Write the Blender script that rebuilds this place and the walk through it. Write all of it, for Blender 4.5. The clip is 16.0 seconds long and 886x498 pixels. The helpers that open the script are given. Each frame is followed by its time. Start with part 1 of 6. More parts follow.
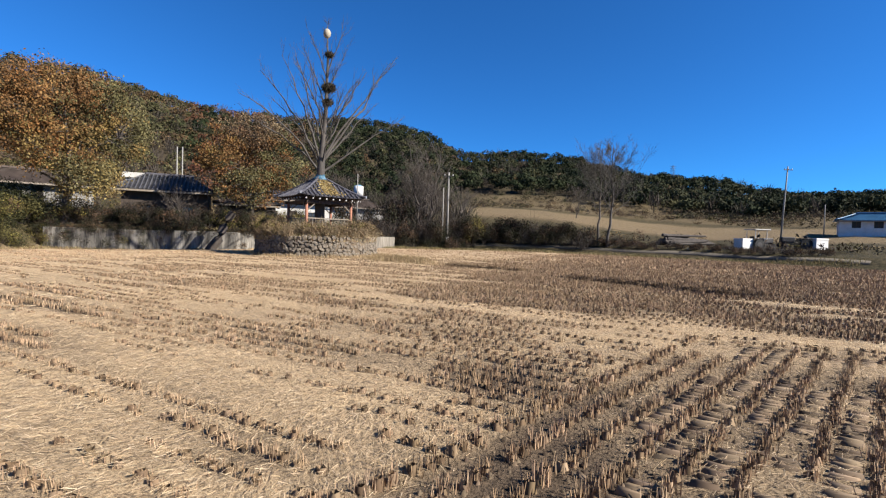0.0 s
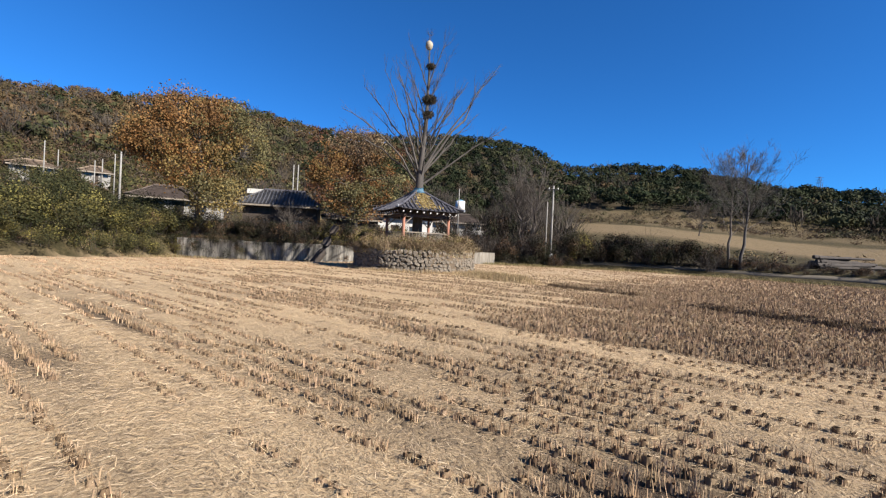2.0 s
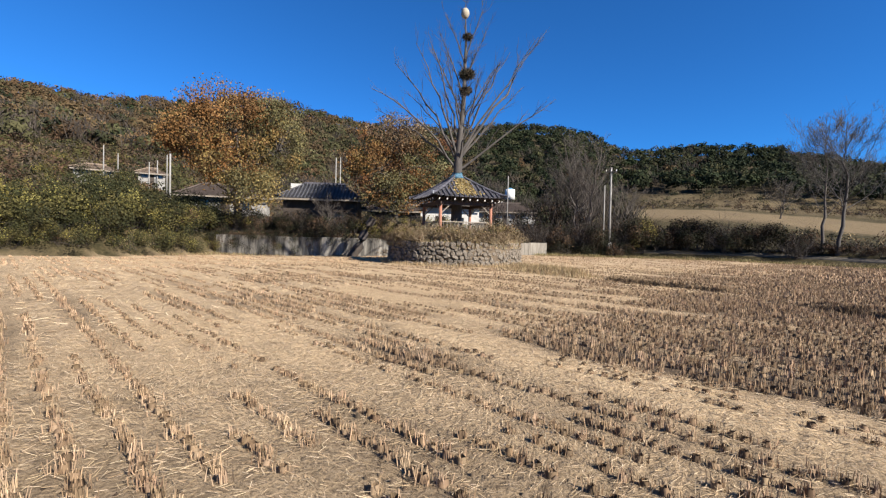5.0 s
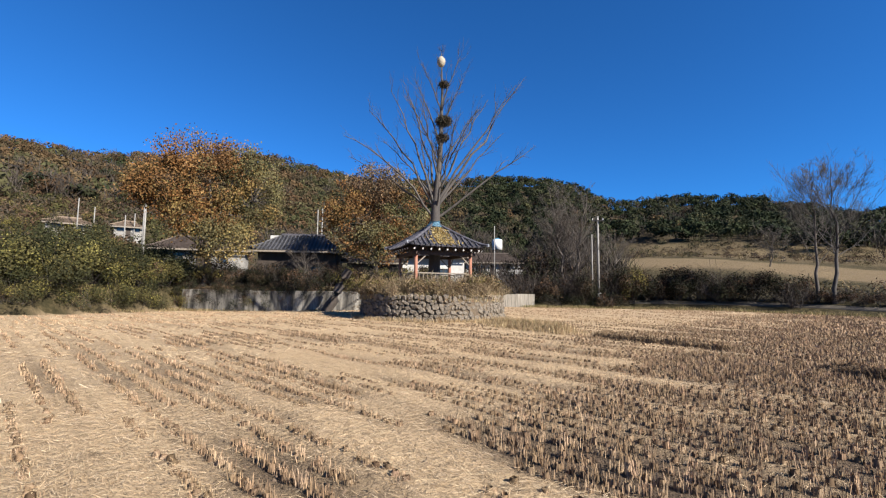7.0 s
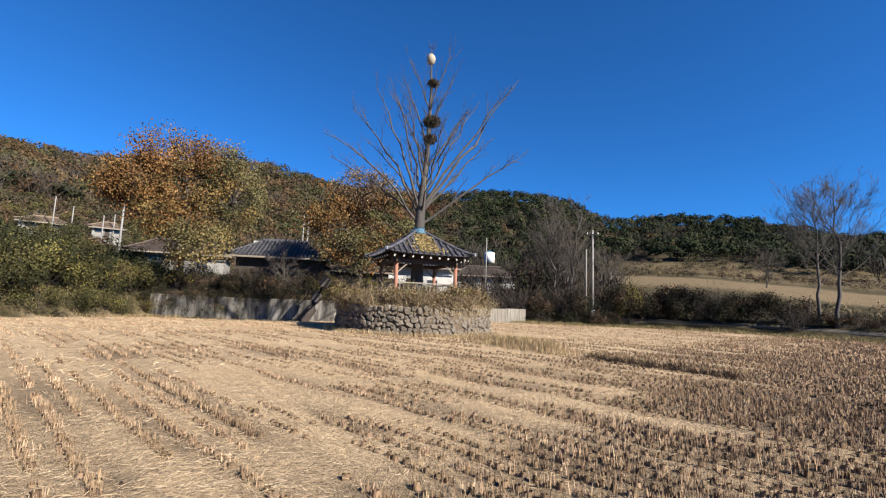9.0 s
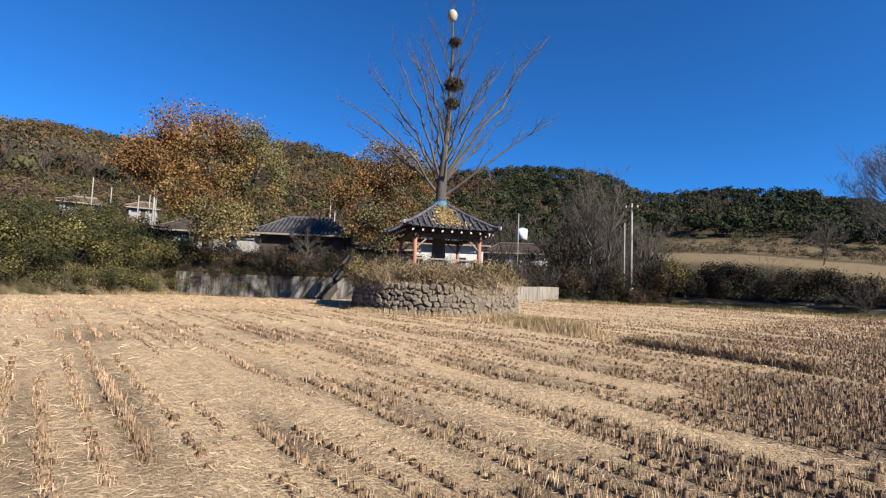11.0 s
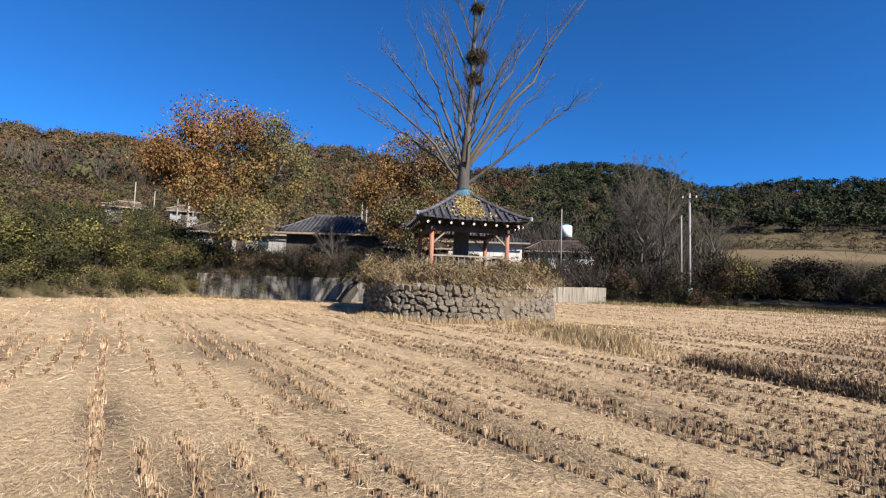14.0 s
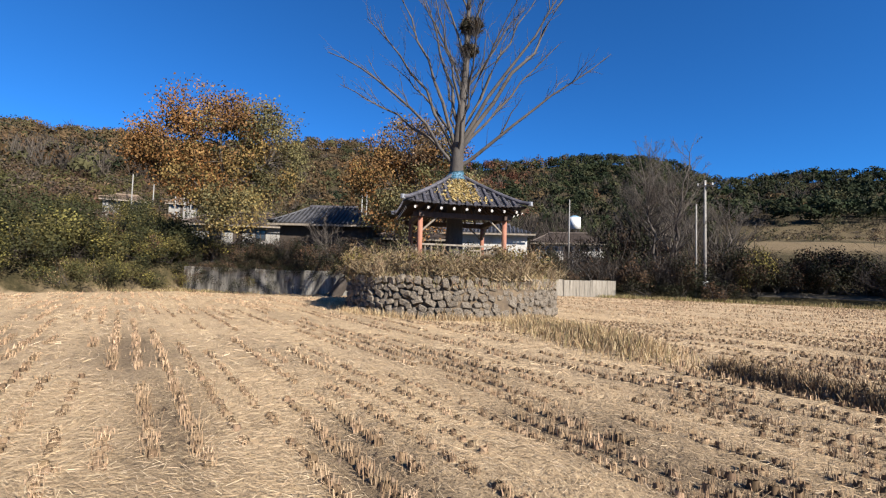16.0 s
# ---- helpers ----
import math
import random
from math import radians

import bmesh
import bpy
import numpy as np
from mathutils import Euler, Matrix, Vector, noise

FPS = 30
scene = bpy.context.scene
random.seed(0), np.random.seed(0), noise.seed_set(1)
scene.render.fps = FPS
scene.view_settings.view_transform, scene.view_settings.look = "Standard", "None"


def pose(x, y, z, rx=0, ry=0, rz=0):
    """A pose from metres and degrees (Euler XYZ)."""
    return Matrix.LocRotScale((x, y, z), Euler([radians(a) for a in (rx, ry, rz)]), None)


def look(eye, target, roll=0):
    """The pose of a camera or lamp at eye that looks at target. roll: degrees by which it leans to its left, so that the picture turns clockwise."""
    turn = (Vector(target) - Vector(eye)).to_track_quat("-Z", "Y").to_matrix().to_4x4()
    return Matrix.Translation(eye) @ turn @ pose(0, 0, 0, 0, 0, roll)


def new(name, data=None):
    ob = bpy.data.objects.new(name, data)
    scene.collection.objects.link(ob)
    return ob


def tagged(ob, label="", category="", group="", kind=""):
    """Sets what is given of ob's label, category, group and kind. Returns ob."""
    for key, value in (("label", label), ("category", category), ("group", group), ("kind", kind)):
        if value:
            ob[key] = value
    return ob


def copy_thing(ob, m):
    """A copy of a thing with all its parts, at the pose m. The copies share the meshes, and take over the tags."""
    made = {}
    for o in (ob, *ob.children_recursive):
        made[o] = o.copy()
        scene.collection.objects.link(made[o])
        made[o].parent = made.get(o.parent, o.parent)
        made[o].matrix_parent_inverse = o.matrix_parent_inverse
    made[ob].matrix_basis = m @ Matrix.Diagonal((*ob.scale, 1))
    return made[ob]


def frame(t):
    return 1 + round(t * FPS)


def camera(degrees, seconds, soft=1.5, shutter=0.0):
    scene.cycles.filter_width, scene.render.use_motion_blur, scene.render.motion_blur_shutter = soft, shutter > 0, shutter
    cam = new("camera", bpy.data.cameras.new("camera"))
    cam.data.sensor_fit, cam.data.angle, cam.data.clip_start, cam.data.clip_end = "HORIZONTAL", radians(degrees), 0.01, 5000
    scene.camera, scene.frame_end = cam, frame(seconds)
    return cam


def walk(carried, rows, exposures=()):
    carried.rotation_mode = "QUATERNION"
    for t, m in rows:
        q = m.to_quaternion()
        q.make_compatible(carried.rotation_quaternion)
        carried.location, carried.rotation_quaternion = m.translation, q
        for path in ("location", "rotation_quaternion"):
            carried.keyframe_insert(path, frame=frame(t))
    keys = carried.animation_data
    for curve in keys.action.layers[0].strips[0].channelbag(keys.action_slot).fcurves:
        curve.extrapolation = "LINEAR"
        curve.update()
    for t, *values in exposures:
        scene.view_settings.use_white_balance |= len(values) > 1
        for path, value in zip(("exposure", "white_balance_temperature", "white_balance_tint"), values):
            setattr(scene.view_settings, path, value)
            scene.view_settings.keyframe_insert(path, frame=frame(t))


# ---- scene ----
cam = camera(87.4, 16.0, 1.2)
METRES, EYE, TILT, LEAN, TURN = 15.0, 1.5, 0.0, 0.0, 0.0
ROWS = [
    (0.0, 0.0, 0.0, 0.0, 0.05, -1.54, -1.79),
    (0.5, 0.0016, 0.0263, -0.0003, 4.12, -1.23, -1.71),
    (1.0, -0.0014, 0.0566, 0.0004, 7.62, -0.48, -1.88),
    (1.5, 0.0023, 0.0871, -0.0004, 10.72, -0.43, -2.17),
    (2.0, 0.0018, 0.1202, 0.001, 12.63, -0.11, -2.87),
    (2.5, 0.0039, 0.1527, -0.0013, 13.99, -0.39, -3.48),
    (3.0, 0.0015, 0.1873, -0.0022, 15.54, -0.92, -3.77),
    (3.5, 0.0007, 0.2215, -0.0029, 17.19, -1.42, -3.66),
    (6.0, 0.0142, 0.3733, -0.0014, 19.74, -1.13, -0.92),
    (6.5, 0.0208, 0.4046, 0.0028, 18.99, 2.22, -1.07),
    (7.0, 0.0171, 0.4391, 0.0024, 18.3, 5.05, -0.84),
    (7.5, 0.0188, 0.4731, 0.0011, 17.44, 6.51, -0.68),
    (8.0, 0.0158, 0.5049, 0.0004, 17.06, 7.04, -1.07),
    (8.5, 0.0149, 0.5331, -0.0016, 17.23, 6.83, -1.49),
    (9.0, 0.0145, 0.5633, -0.0016, 17.48, 6.71, -2.39),
    (11.5, 0.0162, 0.708, -0.0029, 22.85, 3.63, -1.92),
    (12.0, 0.014, 0.742, -0.0023, 23.89, 4.03, -1.67),
    (12.5, 0.013, 0.776, -0.003, 25.18, 3.46, -1.78),
    (13.0, 0.0093, 0.8096, -0.0021, 26.23, 3.04, -1.65),
    (13.5, 0.0066, 0.841, -0.0025, 27.15, 3.49, -1.81),
    (14.0, 0.0051, 0.873, -0.0019, 27.45, 3.77, -2.05),
    (14.5, 0.005, 0.9039, -0.0018, 27.56, 3.45, -2.5),
    (15.0, 0.0022, 0.9362, -0.0035, 27.55, 2.88, -2.28),
    (15.5, -0.0039, 0.9663, -0.0051, 27.75, 2.65, -1.76),
    (16.0, -0.0078, 0.9953, -0.0066, 28.62, 3.03, -1.9),
]
walk(cam, [(t, pose(0, 0, EYE, TILT, LEAN, TURN) @ pose(METRES * x, METRES * y, METRES * z, 90 + pitch, roll, yaw)) for t, x, y, z, yaw, pitch, roll in ROWS], [(0.0, 1.34), (16.0, 1.34)])

# ---- world, sun ----
SUN_BEARING = 108.0   # degrees to the right of +y
SUN_ELEV = 33.0
world = bpy.data.worlds.new("world")
scene.world = world
world.use_nodes = True
wn = world.node_tree
wn.nodes.clear()
sky = wn.nodes.new("ShaderNodeTexSky")
sky.sky_type = 'NISHITA'
sky.sun_disc = False
sky.sun_elevation = radians(SUN_ELEV)
sky.sun_rotation = radians(SUN_BEARING)
sky.altitude = 2500
sky.air_density = 1.0
sky.dust_density = 0.0
sky.ozone_density = 6.0
bg = wn.nodes.new("ShaderNodeBackground")
bg.inputs["Strength"].default_value = 0.051
wo = wn.nodes.new("ShaderNodeOutputWorld")
tint = wn.nodes.new("ShaderNodeMix")
tint.data_type, tint.blend_type = 'RGBA', 'MULTIPLY'
tint.inputs[0].default_value = 1.0
tint.inputs[7].default_value = (0.29, 0.89, 1.35, 1)
wn.links.new(sky.outputs[0], tint.inputs[6])
wn.links.new(tint.outputs[2], bg.inputs[0])
wn.links.new(bg.outputs[0], wo.inputs[0])
sun_data = bpy.data.lights.new("sun", 'SUN')
sun_data.energy = 5.0
sun_data.angle = radians(0.5)
sun_data.color = (1.0, 0.945, 0.86)
sun = new("sun", sun_data)
sb, se = radians(SUN_BEARING), radians(SUN_ELEV)
sun_dir = Vector((math.sin(sb) * math.cos(se), math.cos(sb) * math.cos(se), math.sin(se)))
sun.matrix_world = look(sun_dir * 60, (0, 0, 0))


# ---- small helpers ----
rng = np.random.default_rng(7)


def mesh_np(name, verts, faces, mats, col=None, smooth=False, uvw=None):
    """A mesh from numpy arrays of vertices and of faces that all have the same number of corners."""
    me = bpy.data.meshes.new(name)
    verts = np.asarray(verts, np.float32)
    faces = np.asarray(faces, np.int32)
    n, k = faces.shape
    me.vertices.add(len(verts))
    me.vertices.foreach_set("co", verts.ravel())
    me.loops.add(n * k)
    me.loops.foreach_set("vertex_index", faces.ravel())
    me.polygons.add(n)
    me.polygons.foreach_set("loop_start", np.arange(0, n * k, k, dtype=np.int32))
    if smooth:
        me.polygons.foreach_set("use_smooth", np.ones(n, bool))
    for m in mats:
        me.materials.append(m)
    if col is not None:
        a = me.attributes.new("tone", 'FLOAT_COLOR', 'POINT')
        c = np.ones((len(verts), 4), np.float32)
        c[:, :3] = col
        a.data.foreach_set("color", c.ravel())
    me.update()
    me.validate()
    return me


def part(name, bm, material, parent=None, label="", smooth=False):
    me = bpy.data.meshes.new(name)
    bm.to_mesh(me)
    bm.free()
    if smooth:
        me.polygons.foreach_set("use_smooth", np.ones(len(me.polygons), bool))
    me.materials.append(material)
    ob = new(name, me)
    ob.parent = parent
    return tagged(ob, label)


def part_me(name, me, parent=None, label=""):
    ob = new(name, me)
    ob.parent = parent
    return tagged(ob, label)


def thing(name, m, label, category, group="", kind=""):
    ob = new(name)
    ob.empty_display_size = 0.2
    ob.matrix_world = m
    return tagged(ob, label, category, group, kind)


def box_bm(bm, x0, x1, y0, y1, z0, z1, m=None, bevel=0.0):
    r = bmesh.ops.create_cube(bm, size=1.0)
    vs = r["verts"]
    for v in vs:
        v.co = Vector(((x0 + x1) / 2 + v.co.x * (x1 - x0), (y0 + y1) / 2 + v.co.y * (y1 - y0), (z0 + z1) / 2 + v.co.z * (z1 - z0)))
    if bevel:
        es = list({e for v in vs for e in v.link_edges})
        out = bmesh.ops.bevel(bm, geom=es, offset=bevel, segments=1, affect='EDGES')
        vs = list({v for f in out["faces"] for v in f.verts})
    if m is not None:
        for v in vs:
            v.co = m @ v.co
    return vs


def rod_bm(bm, a, b, ra, rb=None, n=8):
    """A tapered round rod from a to b."""
    a, b = Vector(a), Vector(b)
    rb = ra if rb is None else rb
    d = b - a
    m = Matrix.Translation((a + b) / 2) @ d.to_track_quat("Z", "Y").to_matrix().to_4x4()
    return bmesh.ops.create_cone(bm, cap_ends=True, segments=n, radius1=ra, radius2=rb, depth=d.length, matrix=m)["verts"]


# ---- materials ----
def material(name, rough=0.85, metal=0.0):
    m = bpy.data.materials.new(name)
    m.use_nodes = True
    nt = m.node_tree
    b = nt.nodes["Principled BSDF"]
    b.inputs["Roughness"].default_value = rough
    b.inputs["Metallic"].default_value = metal
    return m, nt, b


def ramp(nt, fac, stops):
    r = nt.nodes.new("ShaderNodeValToRGB")
    el = r.color_ramp.elements
    while len(el) > 2:
        el.remove(el[-1])
    el[0].position, el[0].color = stops[0][0], (*stops[0][1], 1)
    el[1].position, el[1].color = stops[-1][0], (*stops[-1][1], 1)
    for p, c in stops[1:-1]:
        e = el.new(p)
        e.color = (*c, 1)
    nt.links.new(fac, r.inputs[0])
    return r.outputs[0]


def noise_tex(nt, scale, detail=5.0, rough=0.6, coord=None, stretch=None):
    t = nt.nodes.new("ShaderNodeTexNoise")
    t.inputs["Scale"].default_value = scale
    t.inputs["Detail"].default_value = detail
    t.inputs["Roughness"].default_value = rough
    if coord is None:
        g = nt.nodes.new("ShaderNodeTexCoord")
        coord = g.outputs["Object"]
    if stretch:
        mp = nt.nodes.new("ShaderNodeMapping")
        mp.inputs["Scale"].default_value = stretch
        nt.links.new(coord, mp.inputs[0])
        coord = mp.outputs[0]
    nt.links.new(coord, t.inputs["Vector"])
    return t.outputs["Fac"]


def mix(nt, fac, a, b, mode='MIX'):
    x = nt.nodes.new("ShaderNodeMix")
    x.data_type, x.blend_type = 'RGBA', mode
    if isinstance(fac, float):
        x.inputs[0].default_value = fac
    else:
        nt.links.new(fac, x.inputs[0])
    for s, v in ((x.inputs[6], a), (x.inputs[7], b)):
        if isinstance(v, tuple):
            s.default_value = (*v, 1)
        else:
            nt.links.new(v, s)
    return x.outputs[2]


def bump(nt, b, height, strength=0.5, dist=0.02):
    n = nt.nodes.new("ShaderNodeBump")
    n.inputs["Strength"].default_value = strength
    n.inputs["Distance"].default_value = dist
    nt.links.new(height, n.inputs["Height"])
    nt.links.new(n.outputs[0], b.inputs["Normal"])


def grainy(name, stops, scale=6.0, fine=60.0, rough=0.85, relief=0.5, dist=0.02, stretch=None, metal=0.0, grain=(0.41, 0.67)):
    """A surface with large stains and a fine grain."""
    m, nt, b = material(name, rough, metal)
    big = noise_tex(nt, scale, 6, 0.65, stretch=stretch)
    small = noise_tex(nt, fine, 4, 0.6, stretch=stretch)
    c = ramp(nt, big, stops)
    g = ramp(nt, small, [(0.3, (grain[0],) * 3), (0.7, (grain[1],) * 3)])
    nt.links.new(mix(nt, 1.0, c, g, 'MULTIPLY'), b.inputs["Base Color"])
    bump(nt, b, small, relief, dist)
    return m


def leafy(name, rough=0.7, trans=0.25, vary=0.35, gain=0.68):
    """Leaves: colour from the tone attribute, varied leaf by leaf."""
    m, nt, b = material(name, rough)
    at = nt.nodes.new("ShaderNodeAttribute")
    at.attribute_name = "tone"
    ge = nt.nodes.new("ShaderNodeNewGeometry")
    v = ramp(nt, ge.outputs["Random Per Island"], [(0.0, (gain * (1 - vary),) * 3), (1.0, (gain * (1 + vary),) * 3)])
    c = mix(nt, 1.0, at.outputs["Color"], v, 'MULTIPLY')
    nt.links.new(c, b.inputs["Base Color"])
    b.inputs["Specular IOR Level"].default_value = 0.12
    if trans:
        tr = nt.nodes.new("ShaderNodeBsdfTranslucent")
        nt.links.new(c, tr.inputs[0])
        ms = nt.nodes.new("ShaderNodeMixShader")
        ms.inputs[0].default_value = trans
        nt.links.new(b.outputs[0], ms.inputs[1])
        nt.links.new(tr.outputs[0], ms.inputs[2])
        nt.links.new(ms.outputs[0], nt.nodes["Material Output"].inputs[0])
    return m


M_LEAF = leafy("leaves", 0.8, 0.1, 0.36, 0.42)
M_WOOD = leafy("far woods", 0.85, 0.05, 0.18, 0.42)
M_STRAW = leafy("straw", 0.75, 0.15, 0.16)
M_STUBBLE = leafy("cut stubble", 0.8, 0.0, 0.3)
M_BARK = grainy("bark", [(0.3, (0.075, 0.058, 0.046)), (0.7, (0.18, 0.145, 0.115))], 3, 40, stretch=(1, 1, 0.25))
M_BARK_PALE = grainy("pale bark", [(0.3, (0.26, 0.22, 0.18)), (0.7, (0.46, 0.41, 0.35))], 3, 40, stretch=(1, 1, 0.25))
M_TWIG = grainy("dull brown twigs", [(0.3, (0.045, 0.034, 0.027)), (0.7, (0.115, 0.088, 0.07))], 3, 40)
M_BARK_GINKGO = grainy("grey-brown ginkgo bark", [(0.3, (0.058, 0.048, 0.042)), (0.7, (0.15, 0.126, 0.106))], 3, 40, stretch=(1, 1, 0.25))
M_DRYSTEM = grainy("dry weed stems", [(0.3, (0.30, 0.21, 0.12)), (0.7, (0.52, 0.39, 0.23))], 3, 40)
# dark blotches hold both stains and painted shadows of overhanging plants
M_CONCRETE_STAIN_SHADE = grainy("concrete with stains and plant shade", [(0.34, (0.05, 0.045, 0.038)), (0.48, (0.20, 0.18, 0.15)), (0.64, (0.46, 0.42, 0.355))], 1.6, 30, stretch=(1.8, 1.8, 0.3))
M_CONCRETE_PALE = grainy("pale concrete with drip stains", [(0.34, (0.12, 0.10, 0.078)), (0.48, (0.31, 0.27, 0.215)), (0.7, (0.46, 0.41, 0.33))], 2.2, 30, stretch=(2.4, 2.4, 0.16))


# ---- terrain ----
ROW_U, ROW_V = (0.895, -0.446), (0.446, 0.895)     # along and across the drilled rows
HEAD_E, HEAD_F = (0.695, 0.719), (0.719, -0.695)   # along and across the rows of the headland by the start
ROW_GAP, ROW_OFF = 0.30, 0.11
STRAW_DEEP = 0.055                                  # how thick the straw lies on the windrows
CENTRE = Vector((0.0, 8.0, 0.0))
# elevation of the wooded skyline by bearing (degrees to the left of +y)
SKY_B = [-180, -80, -60, -46, -43, -40, -36, -32, -28, -23, -18, -13, -8, -4, -1, 2, 5, 9, 14, 18, 24, 31, 38, 44, 50, 57, 62, 67, 75, 90, 120, 180]
SKY_E = [2, 3, 4.5, 5.4, 5.6, 5.6, 6.2, 7.2, 7.6, 8.4, 9.7, 10.6, 10.8, 10.7, 11.4, 13.0, 14.0, 14.4, 13.9, 13.8, 13.5, 14.0, 15.0, 15.2, 13.8, 12.9, 13.1, 13.0, 12.3, 9, 4, 2]
# range of the field's far edge by bearing
EDGE_B = [-180, -120, -80, -52, -43, -37, -28, -17, -5, 3, 8, 17.3, 22.2, 29.7, 34.8, 39.9, 44.5, 48.9, 55, 62, 80, 120, 180]
EDGE_R = [60, 60, 44, 41, 42, 44, 45, 47, 46, 44.5, 43.8, 39.4, 36.1, 32.6, 33.3, 34.7, 36.0, 37.7, 35.5, 33, 34, 60, 60]


def smooth01(x):
    x = np.clip(x, 0, 1)
    return x * x * (3 - 2 * x)


def lumps(x, y, s, seed=0.0):
    """Cheap smooth noise in about -1..1."""
    a = np.sin(x * s * 1.0 + 1.3 + seed) * np.cos(y * s * 1.1 - 0.7 + seed * 2)
    b = np.sin((x * 0.8 + y * 0.6) * s * 2.1 + seed * 3 + 2) * np.cos((y * 0.8 - x * 0.6) * s * 1.9 + 4)
    c = np.sin((x * 0.3 - y * 0.95) * s * 4.3 + seed) * np.cos((y * 0.3 + x * 0.95) * s * 3.9 + 1)
    return 0.55 * a + 0.3 * b + 0.15 * c


def bearing_range(x, y):
    dx, dy = x - CENTRE.x, y - CENTRE.y
    return np.degrees(np.arctan2(-dx, dy)), np.hypot(dx, dy)


def edge_of(b):
    return np.interp(b, EDGE_B, EDGE_R)


FURROWS = ((0.0, 23.6, 3.4, 21.0), (4.6, 18.0, 9.2, 13.4), (-4.2, 27.4, -0.9, 23.9))   # two drains and a grassy bund


def furrows(x, y):
    """How deep the drains are dug and how high their far side is heaped, 0 to 1."""
    dug = heaped = 0.0
    for k, (xa, ya, xb, yb) in enumerate(FURROWS):
        L = math.hypot(xb - xa, yb - ya)
        cx, cy = (xb - xa) / L, (yb - ya) / L
        u = (x - xa) * cx + (y - ya) * cy
        v = -(x - xa) * cy + (y - ya) * cx
        ends = smooth01((u + 0.4) / 0.6) * smooth01((L + 0.4 - u) / 0.6)
        if k < 2:
            dug = dug + np.exp(-(v / 0.27) ** 2) * ends
            heaped = heaped + np.exp(-((v - 0.62) / 0.3) ** 2) * ends
        else:
            heaped = heaped + 1.6 * np.exp(-(v / 0.45) ** 2) * ends
    return dug, heaped


def height(x, y):
    x, y = np.asarray(x, float), np.asarray(y, float)
    b, r = bearing_range(x, y)
    e = edge_of(b)
    left = smooth01((b - 8) / 6.0)
    z = -0.25 * smooth01((-x - 12) / 14.0) * smooth01((y - 14) / 14.0)
    z = z + 0.02 * lumps(x, y, 1.3) + 0.012 * lumps(x, y, 4.0, 2.0)
    dug, heaped = furrows(x, y)
    z = z - 0.40 * dug + 0.12 * heaped + STRAW_DEEP * (1 - bareness(x, y)) + 0.012 * lumps(x, y, 11.0, 6.0)
    # bank, gentle slope, hillside, back slope
    over = r - e
    zb = (0.9 + 0.7 * left) * smooth01(over / (3.0 - 1.6 * left))
    left2 = smooth01((b - 38) / 14.0)
    rise = np.interp(r, [45, 60, 100, 135], [0.0, 0.8, 4.6, 9.0]) * (0.8 + 0.45 * left)
    rise = rise + left2 * np.interp(r, [45, 60, 75, 100, 135], [0, 1.6, 4.0, 7.0, 9.0])
    rise = rise + 3.0 * smooth01((b + 34) / 26.0) * smooth01((9 - b) / 7.0) * np.interp(r, [54, 70, 100, 135], [0, 1.0, 1.2, 1.0])
    ridge = np.interp(b, SKY_B, SKY_E)
    top = 250 * np.tan(np.radians(ridge)) - 5.0
    q = np.clip((r - 135) / (250 - 135), 0, 1)
    q = q ** 1.1
    fall = np.where(r > 250, (r - 250) * -0.06, 0)
    far = rise * (1 - q) + top * q + fall
    far = np.where(r > 250, np.maximum(far, -20), far)
    wob = lumps(x, y, 0.05, 1.0) * 2.2 * smooth01((r - 90) / 60.0) + lumps(x, y, 0.35, 3.0) * 0.25 * smooth01(over / 4.0)
    return z * smooth01(1 - over / 3.0) + np.where(over > 0, zb + far + wob, 0.0)




